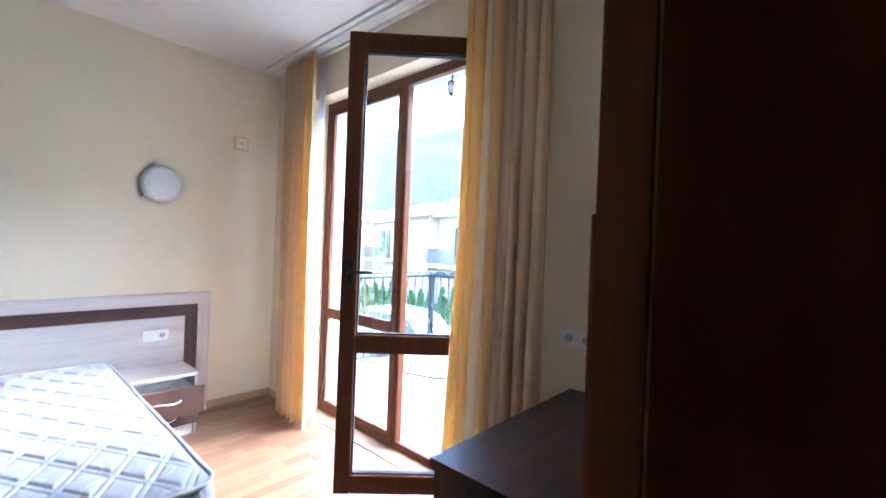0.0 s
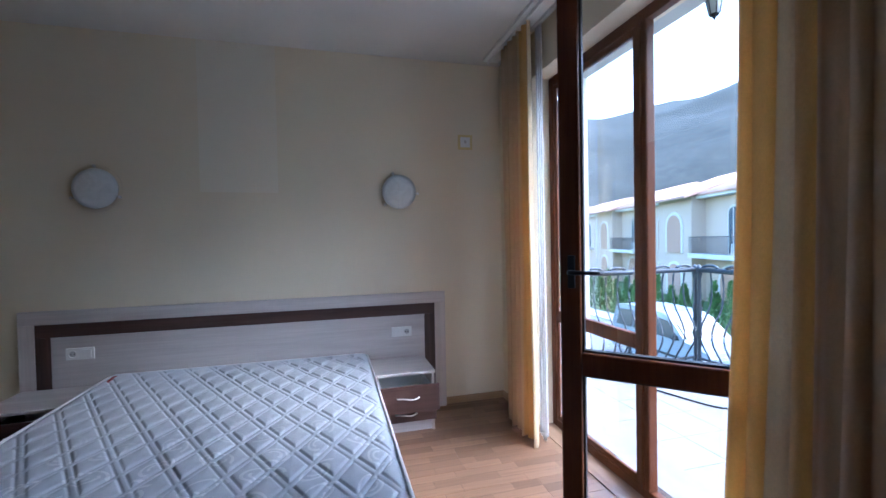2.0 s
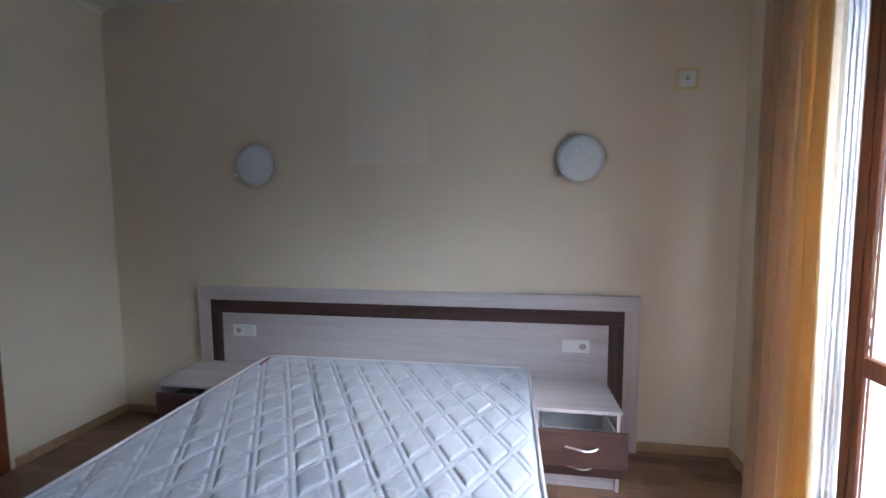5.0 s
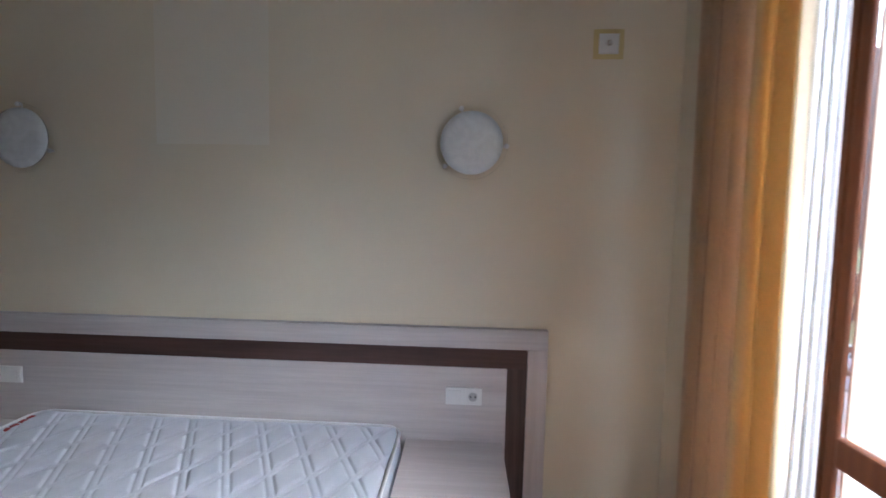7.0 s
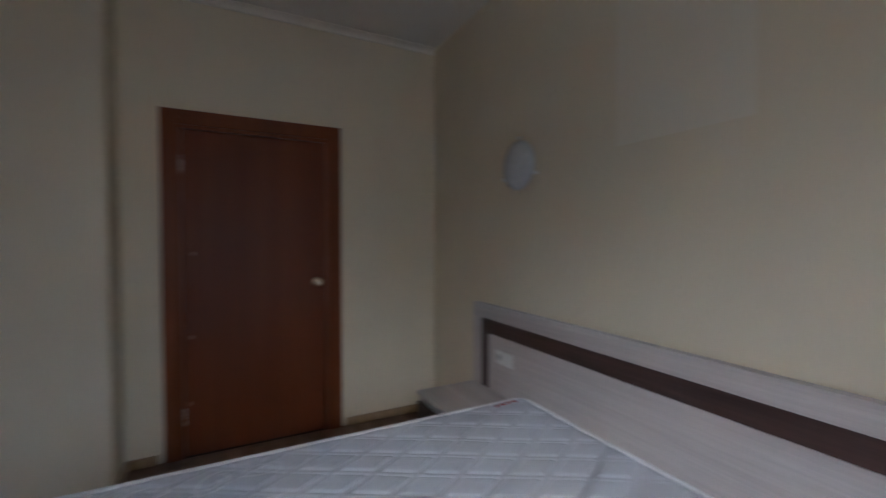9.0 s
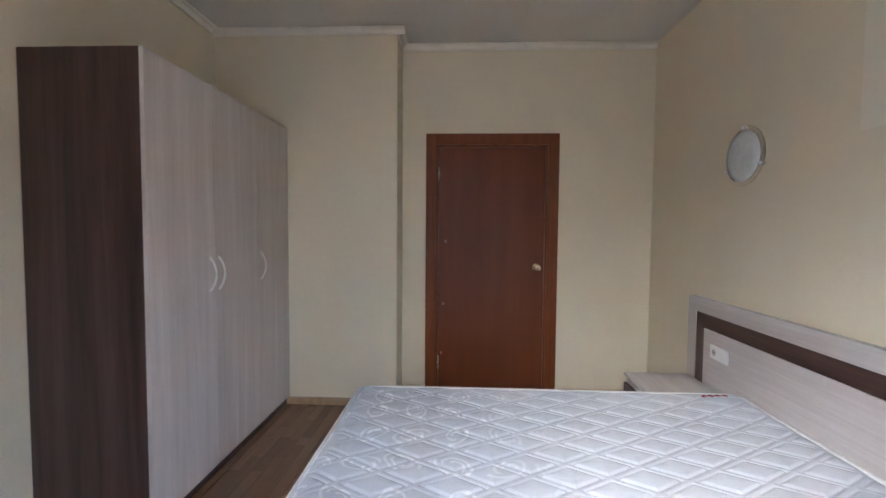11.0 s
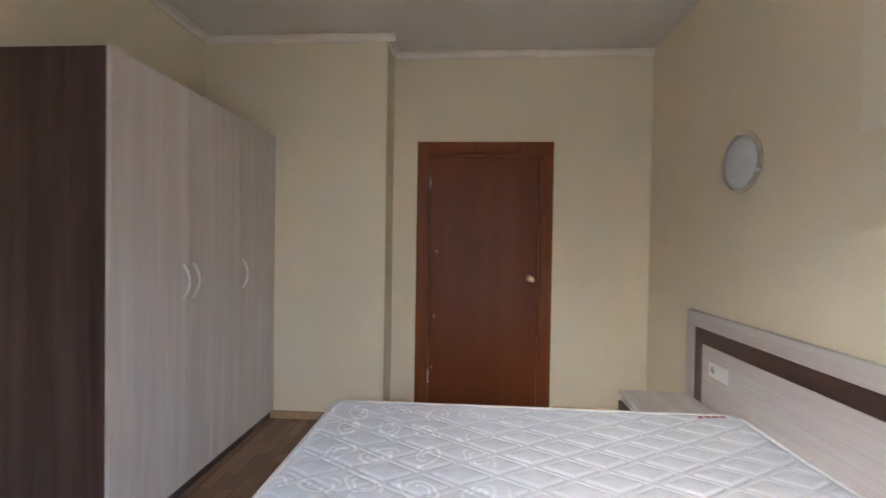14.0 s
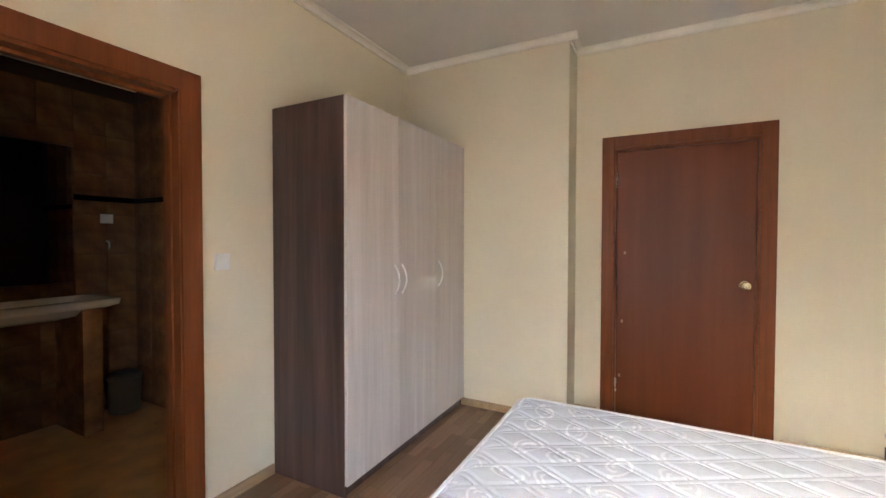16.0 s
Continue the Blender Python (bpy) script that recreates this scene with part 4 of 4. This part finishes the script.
structure("pavement", box_bm(15.5, 16.6, -120, 200, GZ + 0.001, GZ + 0.14, 0.01), plain("concrete_kerb", (0.42, 0.41, 0.40), 0.8), "raised concrete pavement beside the road")
bm = bmesh.new()
bbox(bm, 4.215, EX, -0.40, 0.40, GZ, 5.8)
bbox(bm, 4.215, EX, -8, -2.62, GZ, 5.8)
bbox(bm, 4.215, EX, -2.62, -0.40, 2.55, 5.8)
bbox(bm, 4.215, EX, -2.62, -0.40, GZ, -0.15)
structure("wall_facade", bm, M_PLASTER, "white rendered outer wall around the recessed balcony door")
structure("balcony_slab", box_bm(4.501, 6.32, -8, 0.40, -0.22, -0.045), M_GROUT, "balcony slab")
bm = bmesh.new()
tiles = thing("balcony_tiles", "pale square stoneware tiles on the balcony", "floor tiles")
tagged(tiles, kind="structure")
tile_me = None
ts = 0.33
for i in range(6):
    for j in range(17):
        x, y = 4.50 + ts * (i + 0.5), 0.36 - ts * (j + 0.5)
        if tile_me is None:
            t0 = part("tile", box_bm(-ts / 2 + 0.002, ts / 2 - 0.002, -ts / 2 + 0.002, ts / 2 - 0.002, -0.012, 0, 0.0015, 1), M_BTILE, tiles)
            tile_me = t0.data
        else:
            t0 = new("tile", tile_me)
            t0.parent = tiles
        t0.location = (x, y, -0.032)
structure("balcony_threshold", box_bm(4.216, 4.50, -2.61, -0.401, -0.15, -0.028), M_BTILE, "tiled strip in front of the balcony door")

# railing of wrought iron: bellied balusters below a twisted handrail
M_IRON = plain("dark_grey_wrought_iron", (0.045, 0.05, 0.06), 0.45, 0.4)


def railing(name, p0, p1, label):
    r = thing(name, label, "railing")
    p0, p1 = Vector(p0), Vector(p1)
    d = (p1 - p0)
    L = d.length
    d.normalize()
    out = Vector((d.y, -d.x, 0))
    at = lambda s, h, o=0.0: p0 + d * s + out * o + Vector((0, 0, h))
    part("handrail", tube(bmesh.new(), [at(0, 1.0), at(L, 1.0)], 0.026, 10), M_IRON, r)
    part("bottom_rail", tube(bmesh.new(), [at(0, 0.09), at(L, 0.09)], 0.014, 8), M_IRON, r)
    k = int(L / 0.13)
    base = None
    for i in range(1, k):
        s = L * i / k
        bm = bmesh.new()
        pts = []
        for h in range(15):
            v = h / 14
            belly = 0.13 * math.sin(math.pi * min(1, v / 0.62)) ** 1.3 if v < 0.62 else -0.02 * math.sin(math.pi * (v - 0.62) / 0.38)
            pts.append(at(s, 0.09 + 0.90 * v, belly))
        tube(bm, pts, 0.009, 6)
        part("baluster", bm, M_IRON, r)
    for i in range(int(L / 0.26)):
        s = 0.13 + 0.26 * i
        bm = bmesh.new()
        tube(bm, [at(s + 0.085 * math.cos(a), 1.02 + 0.028 * math.sin(a)) for a in [math.pi * q / 10 for q in range(11)]], 0.014, 6)
        part("scroll", bm, M_IRON, r)
    for s in (0.0, L):
        bm = bmesh.new()
        prof = [(0.03, -0.0), (0.03, 0.06), (0.018, 0.09), (0.018, 0.3), (0.030, 0.34), (0.018, 0.38), (0.022, 0.55), (0.032, 0.60), (0.020, 0.64), (0.018, 0.9), (0.030, 0.95), (0.028, 1.02), (0.01, 1.05)]
        lathe(bm, prof, at(s, 0.002), n=14)
        part("post", bm, M_IRON, r)
    return r


railing("balcony_railing", (4.62, 0.27, -0.03), (6.20, 0.27, -0.03), "dark wrought-iron balcony railing with bellied balusters")
railing("balcony_railing", (6.20, 0.22, -0.03), (6.20, -5.0, -0.03), "long dark wrought-iron balcony railing with bellied balusters")
cb = thing("cable", "thin dark cable lying on the balcony tiles", "cable")
bm = bmesh.new()
tube(bm, [(5.15 + 0.9 * q / 30, -0.15 - 1.7 * (q / 30) ** 1.3 + 0.10 * math.sin(q * 0.5), -0.024) for q in range(31)], 0.007, 6)
part("cable_run", bm, M_BLACK, cb)

# lantern under the soffit
ln = thing("porch_lantern", "small black hanging porch lantern with pale glass", "lantern")
lx, ly, lz = 4.42, -1.58, 2.545
part("arm", tube(bmesh.new(), [(lx, ly, lz), (lx, ly, lz - 0.03), (lx + 0.01, ly, lz - 0.05)], 0.008, 8), M_BLACK, ln)
part("cap", lathe(bmesh.new(), [(0.006, 0.0), (0.02, -0.01), (0.055, -0.035), (0.06, -0.045)], (lx, ly, lz - 0.045), n=6), M_BLACK, ln)
part("lantern_glass", lathe(bmesh.new(), [(0.052, 0.0), (0.034, -0.10)], (lx, ly, lz - 0.092), n=6), M_FROST, ln)
for q in range(6):
    a = 2 * math.pi * q / 6
    part("bar", tube(bmesh.new(), [(lx + 0.055 * math.cos(a), ly + 0.055 * math.sin(a), lz - 0.09), (lx + 0.036 * math.cos(a), ly + 0.036 * math.sin(a), lz - 0.195)], 0.004, 5), M_BLACK, ln)
part("finial", lathe(bmesh.new(), [(0.036, 0.0), (0.03, -0.012), (0.01, -0.02), (0.008, -0.035), (0.002, -0.045)], (lx, ly, lz - 0.195), n=6), M_BLACK, ln)

ln.matrix_world = Matrix.Translation((lx, ly, lz)) @ Matrix.Scale(0.68, 4) @ Matrix.Translation((-lx, -ly, -lz))

# ---- van parked below ----
van = thing("parked_van", "pale silver small van parked on the road", "car", at=(13.0, 7.55, GZ + 0.02))
side = [(-2.05, 0.30), (-2.05, 0.75), (-1.95, 0.92), (-1.15, 1.08), (-0.55, 1.62), (-0.2, 1.76), (1.2, 1.80), (1.92, 1.74), (2.03, 1.1), (2.05, 0.35), (1.9, 0.25), (-1.9, 0.22)]
bm = bmesh.new()
loops = []
for x, inset in ((-0.84, 0.06), (-0.86, 0.0), (0.86, 0.0), (0.84, 0.06)):
    loops.append([bm.verts.new(((x * (1 - 0.16 * max(0, (z - 0.95)) / 0.85)), y * (1 - inset * 0.25), z - inset * 0.3 * (1 if z > 1 else -0.3))) for y, z in side])
for a, b2 in zip(loops, loops[1:]):
    for i in range(len(side)):
        bm.faces.new((a[i], a[(i + 1) % len(side)], b2[(i + 1) % len(side)], b2[i]))
bm.faces.new(loops[0])
bm.faces.new(loops[-1][::-1])
vb = part("body", bm, M_CARPAINT, van)


def pane_on_side(pts, sx, nm, material):
    bm = bmesh.new()
    a = [bm.verts.new((sx * (0.868 * (1 - 0.16 * max(0, z - 0.95) / 0.85)), y, z)) for y, z in pts]
    b2 = [bm.verts.new((sx * (0.858 * (1 - 0.16 * max(0, z - 0.95) / 0.85)), y, z)) for y, z in pts]
    bm.faces.new(a)
    bm.faces.new(b2[::-1])
    for i in range(len(pts)):
        bm.faces.new((a[i], a[(i + 1) % len(pts)], b2[(i + 1) % len(pts)], b2[i]))
    return part(nm, bm, material, van)


for sx in (-1, 1):
    pane_on_side([(-0.95, 1.08), (-0.45, 1.55), (0.05, 1.62), (0.05, 1.08)], sx, "side_window", M_CARGLASS)
    pane_on_side([(0.15, 1.08), (0.15, 1.62), (0.95, 1.64), (0.95, 1.10)], sx, "side_window", M_CARGLASS)
    pane_on_side([(1.05, 1.10), (1.05, 1.64), (1.70, 1.62), (1.80, 1.10)], sx, "side_window", M_CARGLASS)
    pane_on_side([(-1.25, 0.55), (-1.25, 0.62), (1.1, 0.62), (1.1, 0.55)], sx, "rub_strip", M_TYRE)
    part("side_mirror", box_bm(sx * 0.86 - 0.09, sx * 0.86 + 0.09, -0.86, -0.74, 1.06, 1.20, 0.03), M_TYRE, van)
    for y in (-1.32, 1.36):
        wheel = part("wheel", lathe(bmesh.new(), [(0.19, 0.0), (0.28, 0.0), (0.31, 0.03), (0.31, 0.15), (0.28, 0.18)], (sx * 0.70, y, 0.31), (sx, 0, 0), 28), M_TYRE, van)
        part("hub_cap", lathe(bmesh.new(), [(0.20, 0.0), (0.20, 0.012), (0.12, 0.02), (0.05, 0.025)], (sx * 0.872, y, 0.31), (sx, 0, 0), 20), M_STEEL, wheel)
bm = bmesh.new()
q4 = [bm.verts.new(p) for p in ((-0.74, -1.10, 1.135), (0.74, -1.10, 1.135), (0.66, -0.58, 1.60), (-0.66, -0.58, 1.60))]
q5 = [bm.verts.new((v4.co.x, v4.co.y + 0.02, v4.co.z - 0.02)) for v4 in q4]
bm.faces.new(q4), bm.faces.new(q5[::-1])
for i in range(4):
    bm.faces.new((q4[i], q4[(i + 1) % 4], q5[(i + 1) % 4], q5[i]))
ws = part("windscreen", bm, M_CARGLASS, van)
ws.location = (0, -0.015, 0.015)
part("tail_light", box_bm(-0.84, -0.70, 2.03, 2.06, 0.75, 1.1, 0.01), plain("red_lens", (0.5, 0.02, 0.02), 0.2), van)
part("headlight", box_bm(-0.84, -0.55, -2.065, -1.99, 0.66, 0.84, 0.02), M_STEEL, van)

# ---- thuja hedge ----
def thuja(at, h, w, seed):
    rnd = random.Random(seed)
    tr = thing("thuja_tree", "small green conical thuja in a hedge row", "tree", "thuja hedge", at=at)
    part("trunk", cyl(bmesh.new(), (0, 0, 0), (0, 0, h * 0.5), 0.05, 0.02, 6), M_WENGE_Z, tr)
    bm = bmesh.new()
    for k in range(420):
        v = rnd.random() ** 0.8
        r = w * 0.5 * (1 - v) ** 0.75 * (0.5 + 0.55 * rnd.random()) * (1 if v > 0.06 else 0.7)
        a = rnd.uniform(0, 2 * math.pi)
        c = Vector((r * math.cos(a), r * math.sin(a), 0.05 + v * h * 0.97))
        s = rnd.uniform(0.05, 0.11)
        up = Vector((0.5 * math.cos(a), 0.5 * math.sin(a), 1)).normalized()
        tn = Vector((-math.sin(a), math.cos(a), 0))
        pts = [c - tn * s * 0.5, c + tn * s * 0.5, c + tn * s * 0.3 + up * s * 1.6, c + up * s * 2.3, c - tn * s * 0.3 + up * s * 1.5]
        bm.faces.new([bm.verts.new(p) for p in pts])
    part("crown", bm, M_LEAF, tr)
    return tr


rnd = random.Random(4)
protos = [thuja((17.4, 3.5 + 0.75 * i, GZ), rnd.uniform(1.7, 2.3), rnd.uniform(0.9, 1.1), 20 + i) for i in range(5)]
for i in range(5, 36):
    copy_thing(protos[i % 5], pose(17.4 + rnd.uniform(-0.1, 0.1), 3.5 + 0.75 * i, GZ, 0, 0, rnd.uniform(0, 360)))
big = copy_thing(protos[1], pose(15.9 + 1.4, 5.0, GZ))
big.scale = (1.5, 1.5, 1.45)
tagged(big, "taller green thuja standing in front of the hedge")

# ---- houses across the road ----
UA, UD = Vector((23.7, 12.8, 0)), Vector((7.1, 25.2, 0)).normalized()
UN = Vector((-UD.y, UD.x, 0))
HM = Matrix((( UD.x, UN.x, 0, UA.x), (UD.y, UN.y, 0, UA.y), (0, 0, 1, 0), (0, 0, 0, 1)))


def arch_shape(bm, u, w, z0, z1, f0, f1, seg=10):
    """Extruded round-headed shape on the facade."""
    r = w / 2
    pts = [(u - r, z0), (u + r, z0)] + [(u + r * math.cos(math.pi * k / seg), z1 - r + r * math.sin(math.pi * k / seg)) for k in range(seg + 1)]
    a = [bm.verts.new((x, f0, z)) for x, z in pts]
    b2 = [bm.verts.new((x, f1, z)) for x, z in pts]
    bm.faces.new(a)
    bm.faces.new(b2[::-1])
    for i in range(len(pts)):
        bm.faces.new((a[i], a[(i + 1) % len(pts)], b2[(i + 1) % len(pts)], b2[i]))


M_TRIM = plain("white_house_trim", (0.54, 0.50, 0.44), 0.8)
# darker cream for flat arch panels, the shade of the recesses put into the colour
M_NICHE = plain("shaded_cream_render", (0.36, 0.23, 0.16), 0.9)
M_FARGLASS = plain("dark_window_glass", (0.06, 0.08, 0.10), 0.1)


def house(u0, flip=False):
    hs = thing("house", "cream two-storey terraced house with arched windows and clay roof", "house", "houses across the road")
    Lh = 12.6
    eave = 3.75
    part("wall", box_bm(0, Lh, -9, 0, GZ, eave), M_HOUSE, hs)
    part("projecting_wall", box_bm(Lh * 0.44, Lh * 0.76, 0.001, 0.9, GZ, eave), M_HOUSE, hs)
    bm = bmesh.new()
    ro = [(-0.0, 0.7, eave), (Lh, 0.7, eave), (Lh, -9.5, eave), (0.0, -9.5, eave), (1.2, -4.4, eave + 1.9), (Lh - 1.2, -4.4, eave + 1.9)]
    low = [bm.verts.new((x, y, z)) for x, y, z in ro]
    for f in ((0, 1, 5, 4), (1, 2, 5), (2, 3, 4, 5), (3, 0, 4), (3, 2, 1, 0)):
        bm.faces.new([low[i] for i in f])
    part("roof", bm, M_ROOF, hs, "clay tile roof")
    for k in range(42):
        x = 0.15 + (Lh - 0.3) * k / 41
        q = min(1.0, max(0.0, min((x) / 1.2, (Lh - x) / 1.2)))
        part("roof_rib", tube(bmesh.new(), [(x, 0.72, eave + 0.03), (x, 0.7 - 5.1 * q, eave + 0.03 + 1.9 * q)], 0.07, 5), M_ROOF, hs)
    bm = bmesh.new()
    ro2 = [(Lh * 0.40, 1.6, eave + 0.02), (Lh * 0.80, 1.6, eave + 0.02), (Lh * 0.74, -3.0, eave + 1.4), (Lh * 0.46, -3.0, eave + 1.4)]
    vv = [bm.verts.new(p) for p in ro2] + [bm.verts.new((x, y, z - 0.15)) for x, y, z in ro2]
    for f in ((0, 1, 2, 3), (4, 7, 6, 5), (0, 4, 5, 1), (1, 5, 6, 2), (2, 6, 7, 3), (3, 7, 4, 0)):
        bm.faces.new([vv[i] for i in f])
    part("porch_roof", bm, M_ROOF, hs)
    part("eaves", box_bm(0, Lh, 0.0, 0.62, eave - 0.16, eave - 0.002), M_TRIM, hs)
    for u, w, z0, z1 in ((2.9, 0.85, 0.3, 2.9), (1.7, 0.85, 0.3, 2.9)):
        wn2 = part("window", box_bm(u - w / 2 - 0.001, u + w / 2, 0.0, 0.002, z0, z0 + 0.01), M_TRIM, hs)
        bm = bmesh.new()
        arch_shape(bm, u, w + 0.24, z0, z1 + 0.12, 0.001, 0.06)
        part("surround", bm, M_TRIM, wn2)
        bm = bmesh.new()
        arch_shape(bm, u, w, z0, z1, 0.061, 0.075)
        part("pane", bm, M_FARGLASS, wn2)
        part("glazing_bar", box_bm(u - 0.03, u + 0.03, 0.0755, 0.10, z0, z1 - 0.02), M_TRIM, wn2)
    for u, f in ((7.5, 0.9),):
        bm = bmesh.new()
        arch_shape(bm, u, 2.1, 0.2, 2.9, f + 0.001, f + 0.07, 16)
        sr = part("arch_surround", bm, M_TRIM, hs)
        bm = bmesh.new()
        arch_shape(bm, u, 1.7, 0.2, 2.7, f + 0.071, f + 0.085, 16)
        part("arch_recess", bm, M_NICHE, sr)
    for u, w in ((7.5, 2.0), (3.2, 2.2), (10.8, 1.6)):
        bm = bmesh.new()
        f = 0.9 if 5.6 < u < 9.4 else 0.0
        arch_shape(bm, u, w, GZ, -0.35, f + 0.001, f + 0.06, 14)
        dr = part("ground_arch", bm, M_TRIM, hs)
        bm = bmesh.new()
        arch_shape(bm, u, w - 0.4, GZ, -0.55, f + 0.061, f + 0.075, 14)
        part("ground_opening", bm, M_NICHE, dr)
    bm = bmesh.new()
    arch_shape(bm, 10.9, 1.3, 0.3, 2.9, 0.001, 0.06, 14)
    s2 = part("arch_surround", bm, M_TRIM, hs)
    bm = bmesh.new()
    arch_shape(bm, 10.9, 1.0, 0.3, 2.75, 0.061, 0.075, 14)
    part("arch_recess", bm, M_NICHE, s2)
    bal = part("balcony", box_bm(0.5, 5.4, 0.001, 1.25, -0.05, 0.22, 0.02), M_TRIM, hs)
    part("handrail", box_bm(0.55, 5.35, 1.16, 1.20, 1.20, 1.25), M_IRON, bal)
    for k in range(38):
        x = 0.57 + 4.76 * k / 37
        part("baluster", box_bm(x - 0.011, x + 0.011, 1.17, 1.192, 0.22, 1.20), M_IRON, bal)
    ac = part("air_conditioner", box_bm(1.5, 2.3, 0.35, 0.65, 0.2205, 0.80, 0.02), M_WHITEPL, bal)
    part("fan_grille", lathe(bmesh.new(), [(0.22, 0), (0.22, 0.01), (0.20, 0.012)], (1.78, 0.651, 0.51), (0, 1, 0), 20), M_STEEL, ac)
    part("downpipe", tube(bmesh.new(), [(Lh - 0.6, 0.08, eave - 0.2), (Lh - 0.6, 0.08, GZ)], 0.06, 8), M_TRIM, hs)
    hs.matrix_world = HM @ Matrix.Translation((u0, 0, 0))
    return hs


row_house = house(-0.4)
for u0 in (12.25, 24.9, 37.55, -13.05, -25.7):
    copy_thing(row_house, HM @ Matrix.Translation((u0, 0, 0)))

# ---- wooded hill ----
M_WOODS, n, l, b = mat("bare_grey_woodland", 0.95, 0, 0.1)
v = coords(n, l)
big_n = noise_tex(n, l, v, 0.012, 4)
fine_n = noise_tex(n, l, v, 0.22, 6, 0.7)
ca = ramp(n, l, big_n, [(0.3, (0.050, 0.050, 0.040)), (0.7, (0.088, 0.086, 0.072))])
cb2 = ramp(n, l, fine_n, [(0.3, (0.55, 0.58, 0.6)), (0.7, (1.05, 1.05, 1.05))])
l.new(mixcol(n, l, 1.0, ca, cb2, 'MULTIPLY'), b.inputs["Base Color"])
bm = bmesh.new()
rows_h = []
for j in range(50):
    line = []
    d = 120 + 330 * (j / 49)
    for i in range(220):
        # below about -15 degrees the hill is unseen, added to block the low sky
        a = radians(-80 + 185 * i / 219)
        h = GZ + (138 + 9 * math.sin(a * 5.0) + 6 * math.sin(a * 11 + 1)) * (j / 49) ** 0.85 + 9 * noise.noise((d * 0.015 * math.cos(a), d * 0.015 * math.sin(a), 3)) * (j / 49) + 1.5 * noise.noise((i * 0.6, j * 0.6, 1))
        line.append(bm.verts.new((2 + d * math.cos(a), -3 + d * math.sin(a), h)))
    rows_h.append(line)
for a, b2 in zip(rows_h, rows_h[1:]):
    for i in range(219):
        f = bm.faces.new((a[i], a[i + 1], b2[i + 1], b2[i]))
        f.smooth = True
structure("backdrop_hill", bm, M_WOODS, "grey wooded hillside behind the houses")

# ---- floor planks ----
plank_me = {}
pw, pl = 0.195, 1.29
row = 0
y = N - 0.001
while y > S - T:
    x = W + 0.001 - (row * 0.47) % pl
    while x < E:
        a0, a1 = max(x, W + 0.001), min(x + pl - 0.0012, E - 0.001)
        y0 = max(y - pw + 0.0012, S + 0.001 if not (OX0 < a0 and a1 < OX1) else S - T)
        if a1 - a0 > 0.02 and y - y0 > 0.01:
            key = (round(a1 - a0, 3), round(y - y0, 3))
            if key not in plank_me:
                ob = part("plank", box_bm(0, a1 - a0, -(y - y0), 0, -0.0078, 0, 0.0008, 1), M_BLOCK, floor_ob)
                plank_me[key] = ob.data
            else:
                ob = new("plank", plank_me[key])
                ob.parent = floor_ob
            ob.location = (a0, y, 0.0)
        x += pl
    y -= pw
    row += 1
structure("threshold", box_bm(OX0 + 0.006, OX1 - 0.014, S - T, S, -0.0075, 0.004, 0.002), M_CASING, "brown wooden threshold strip under the bathroom doorway")
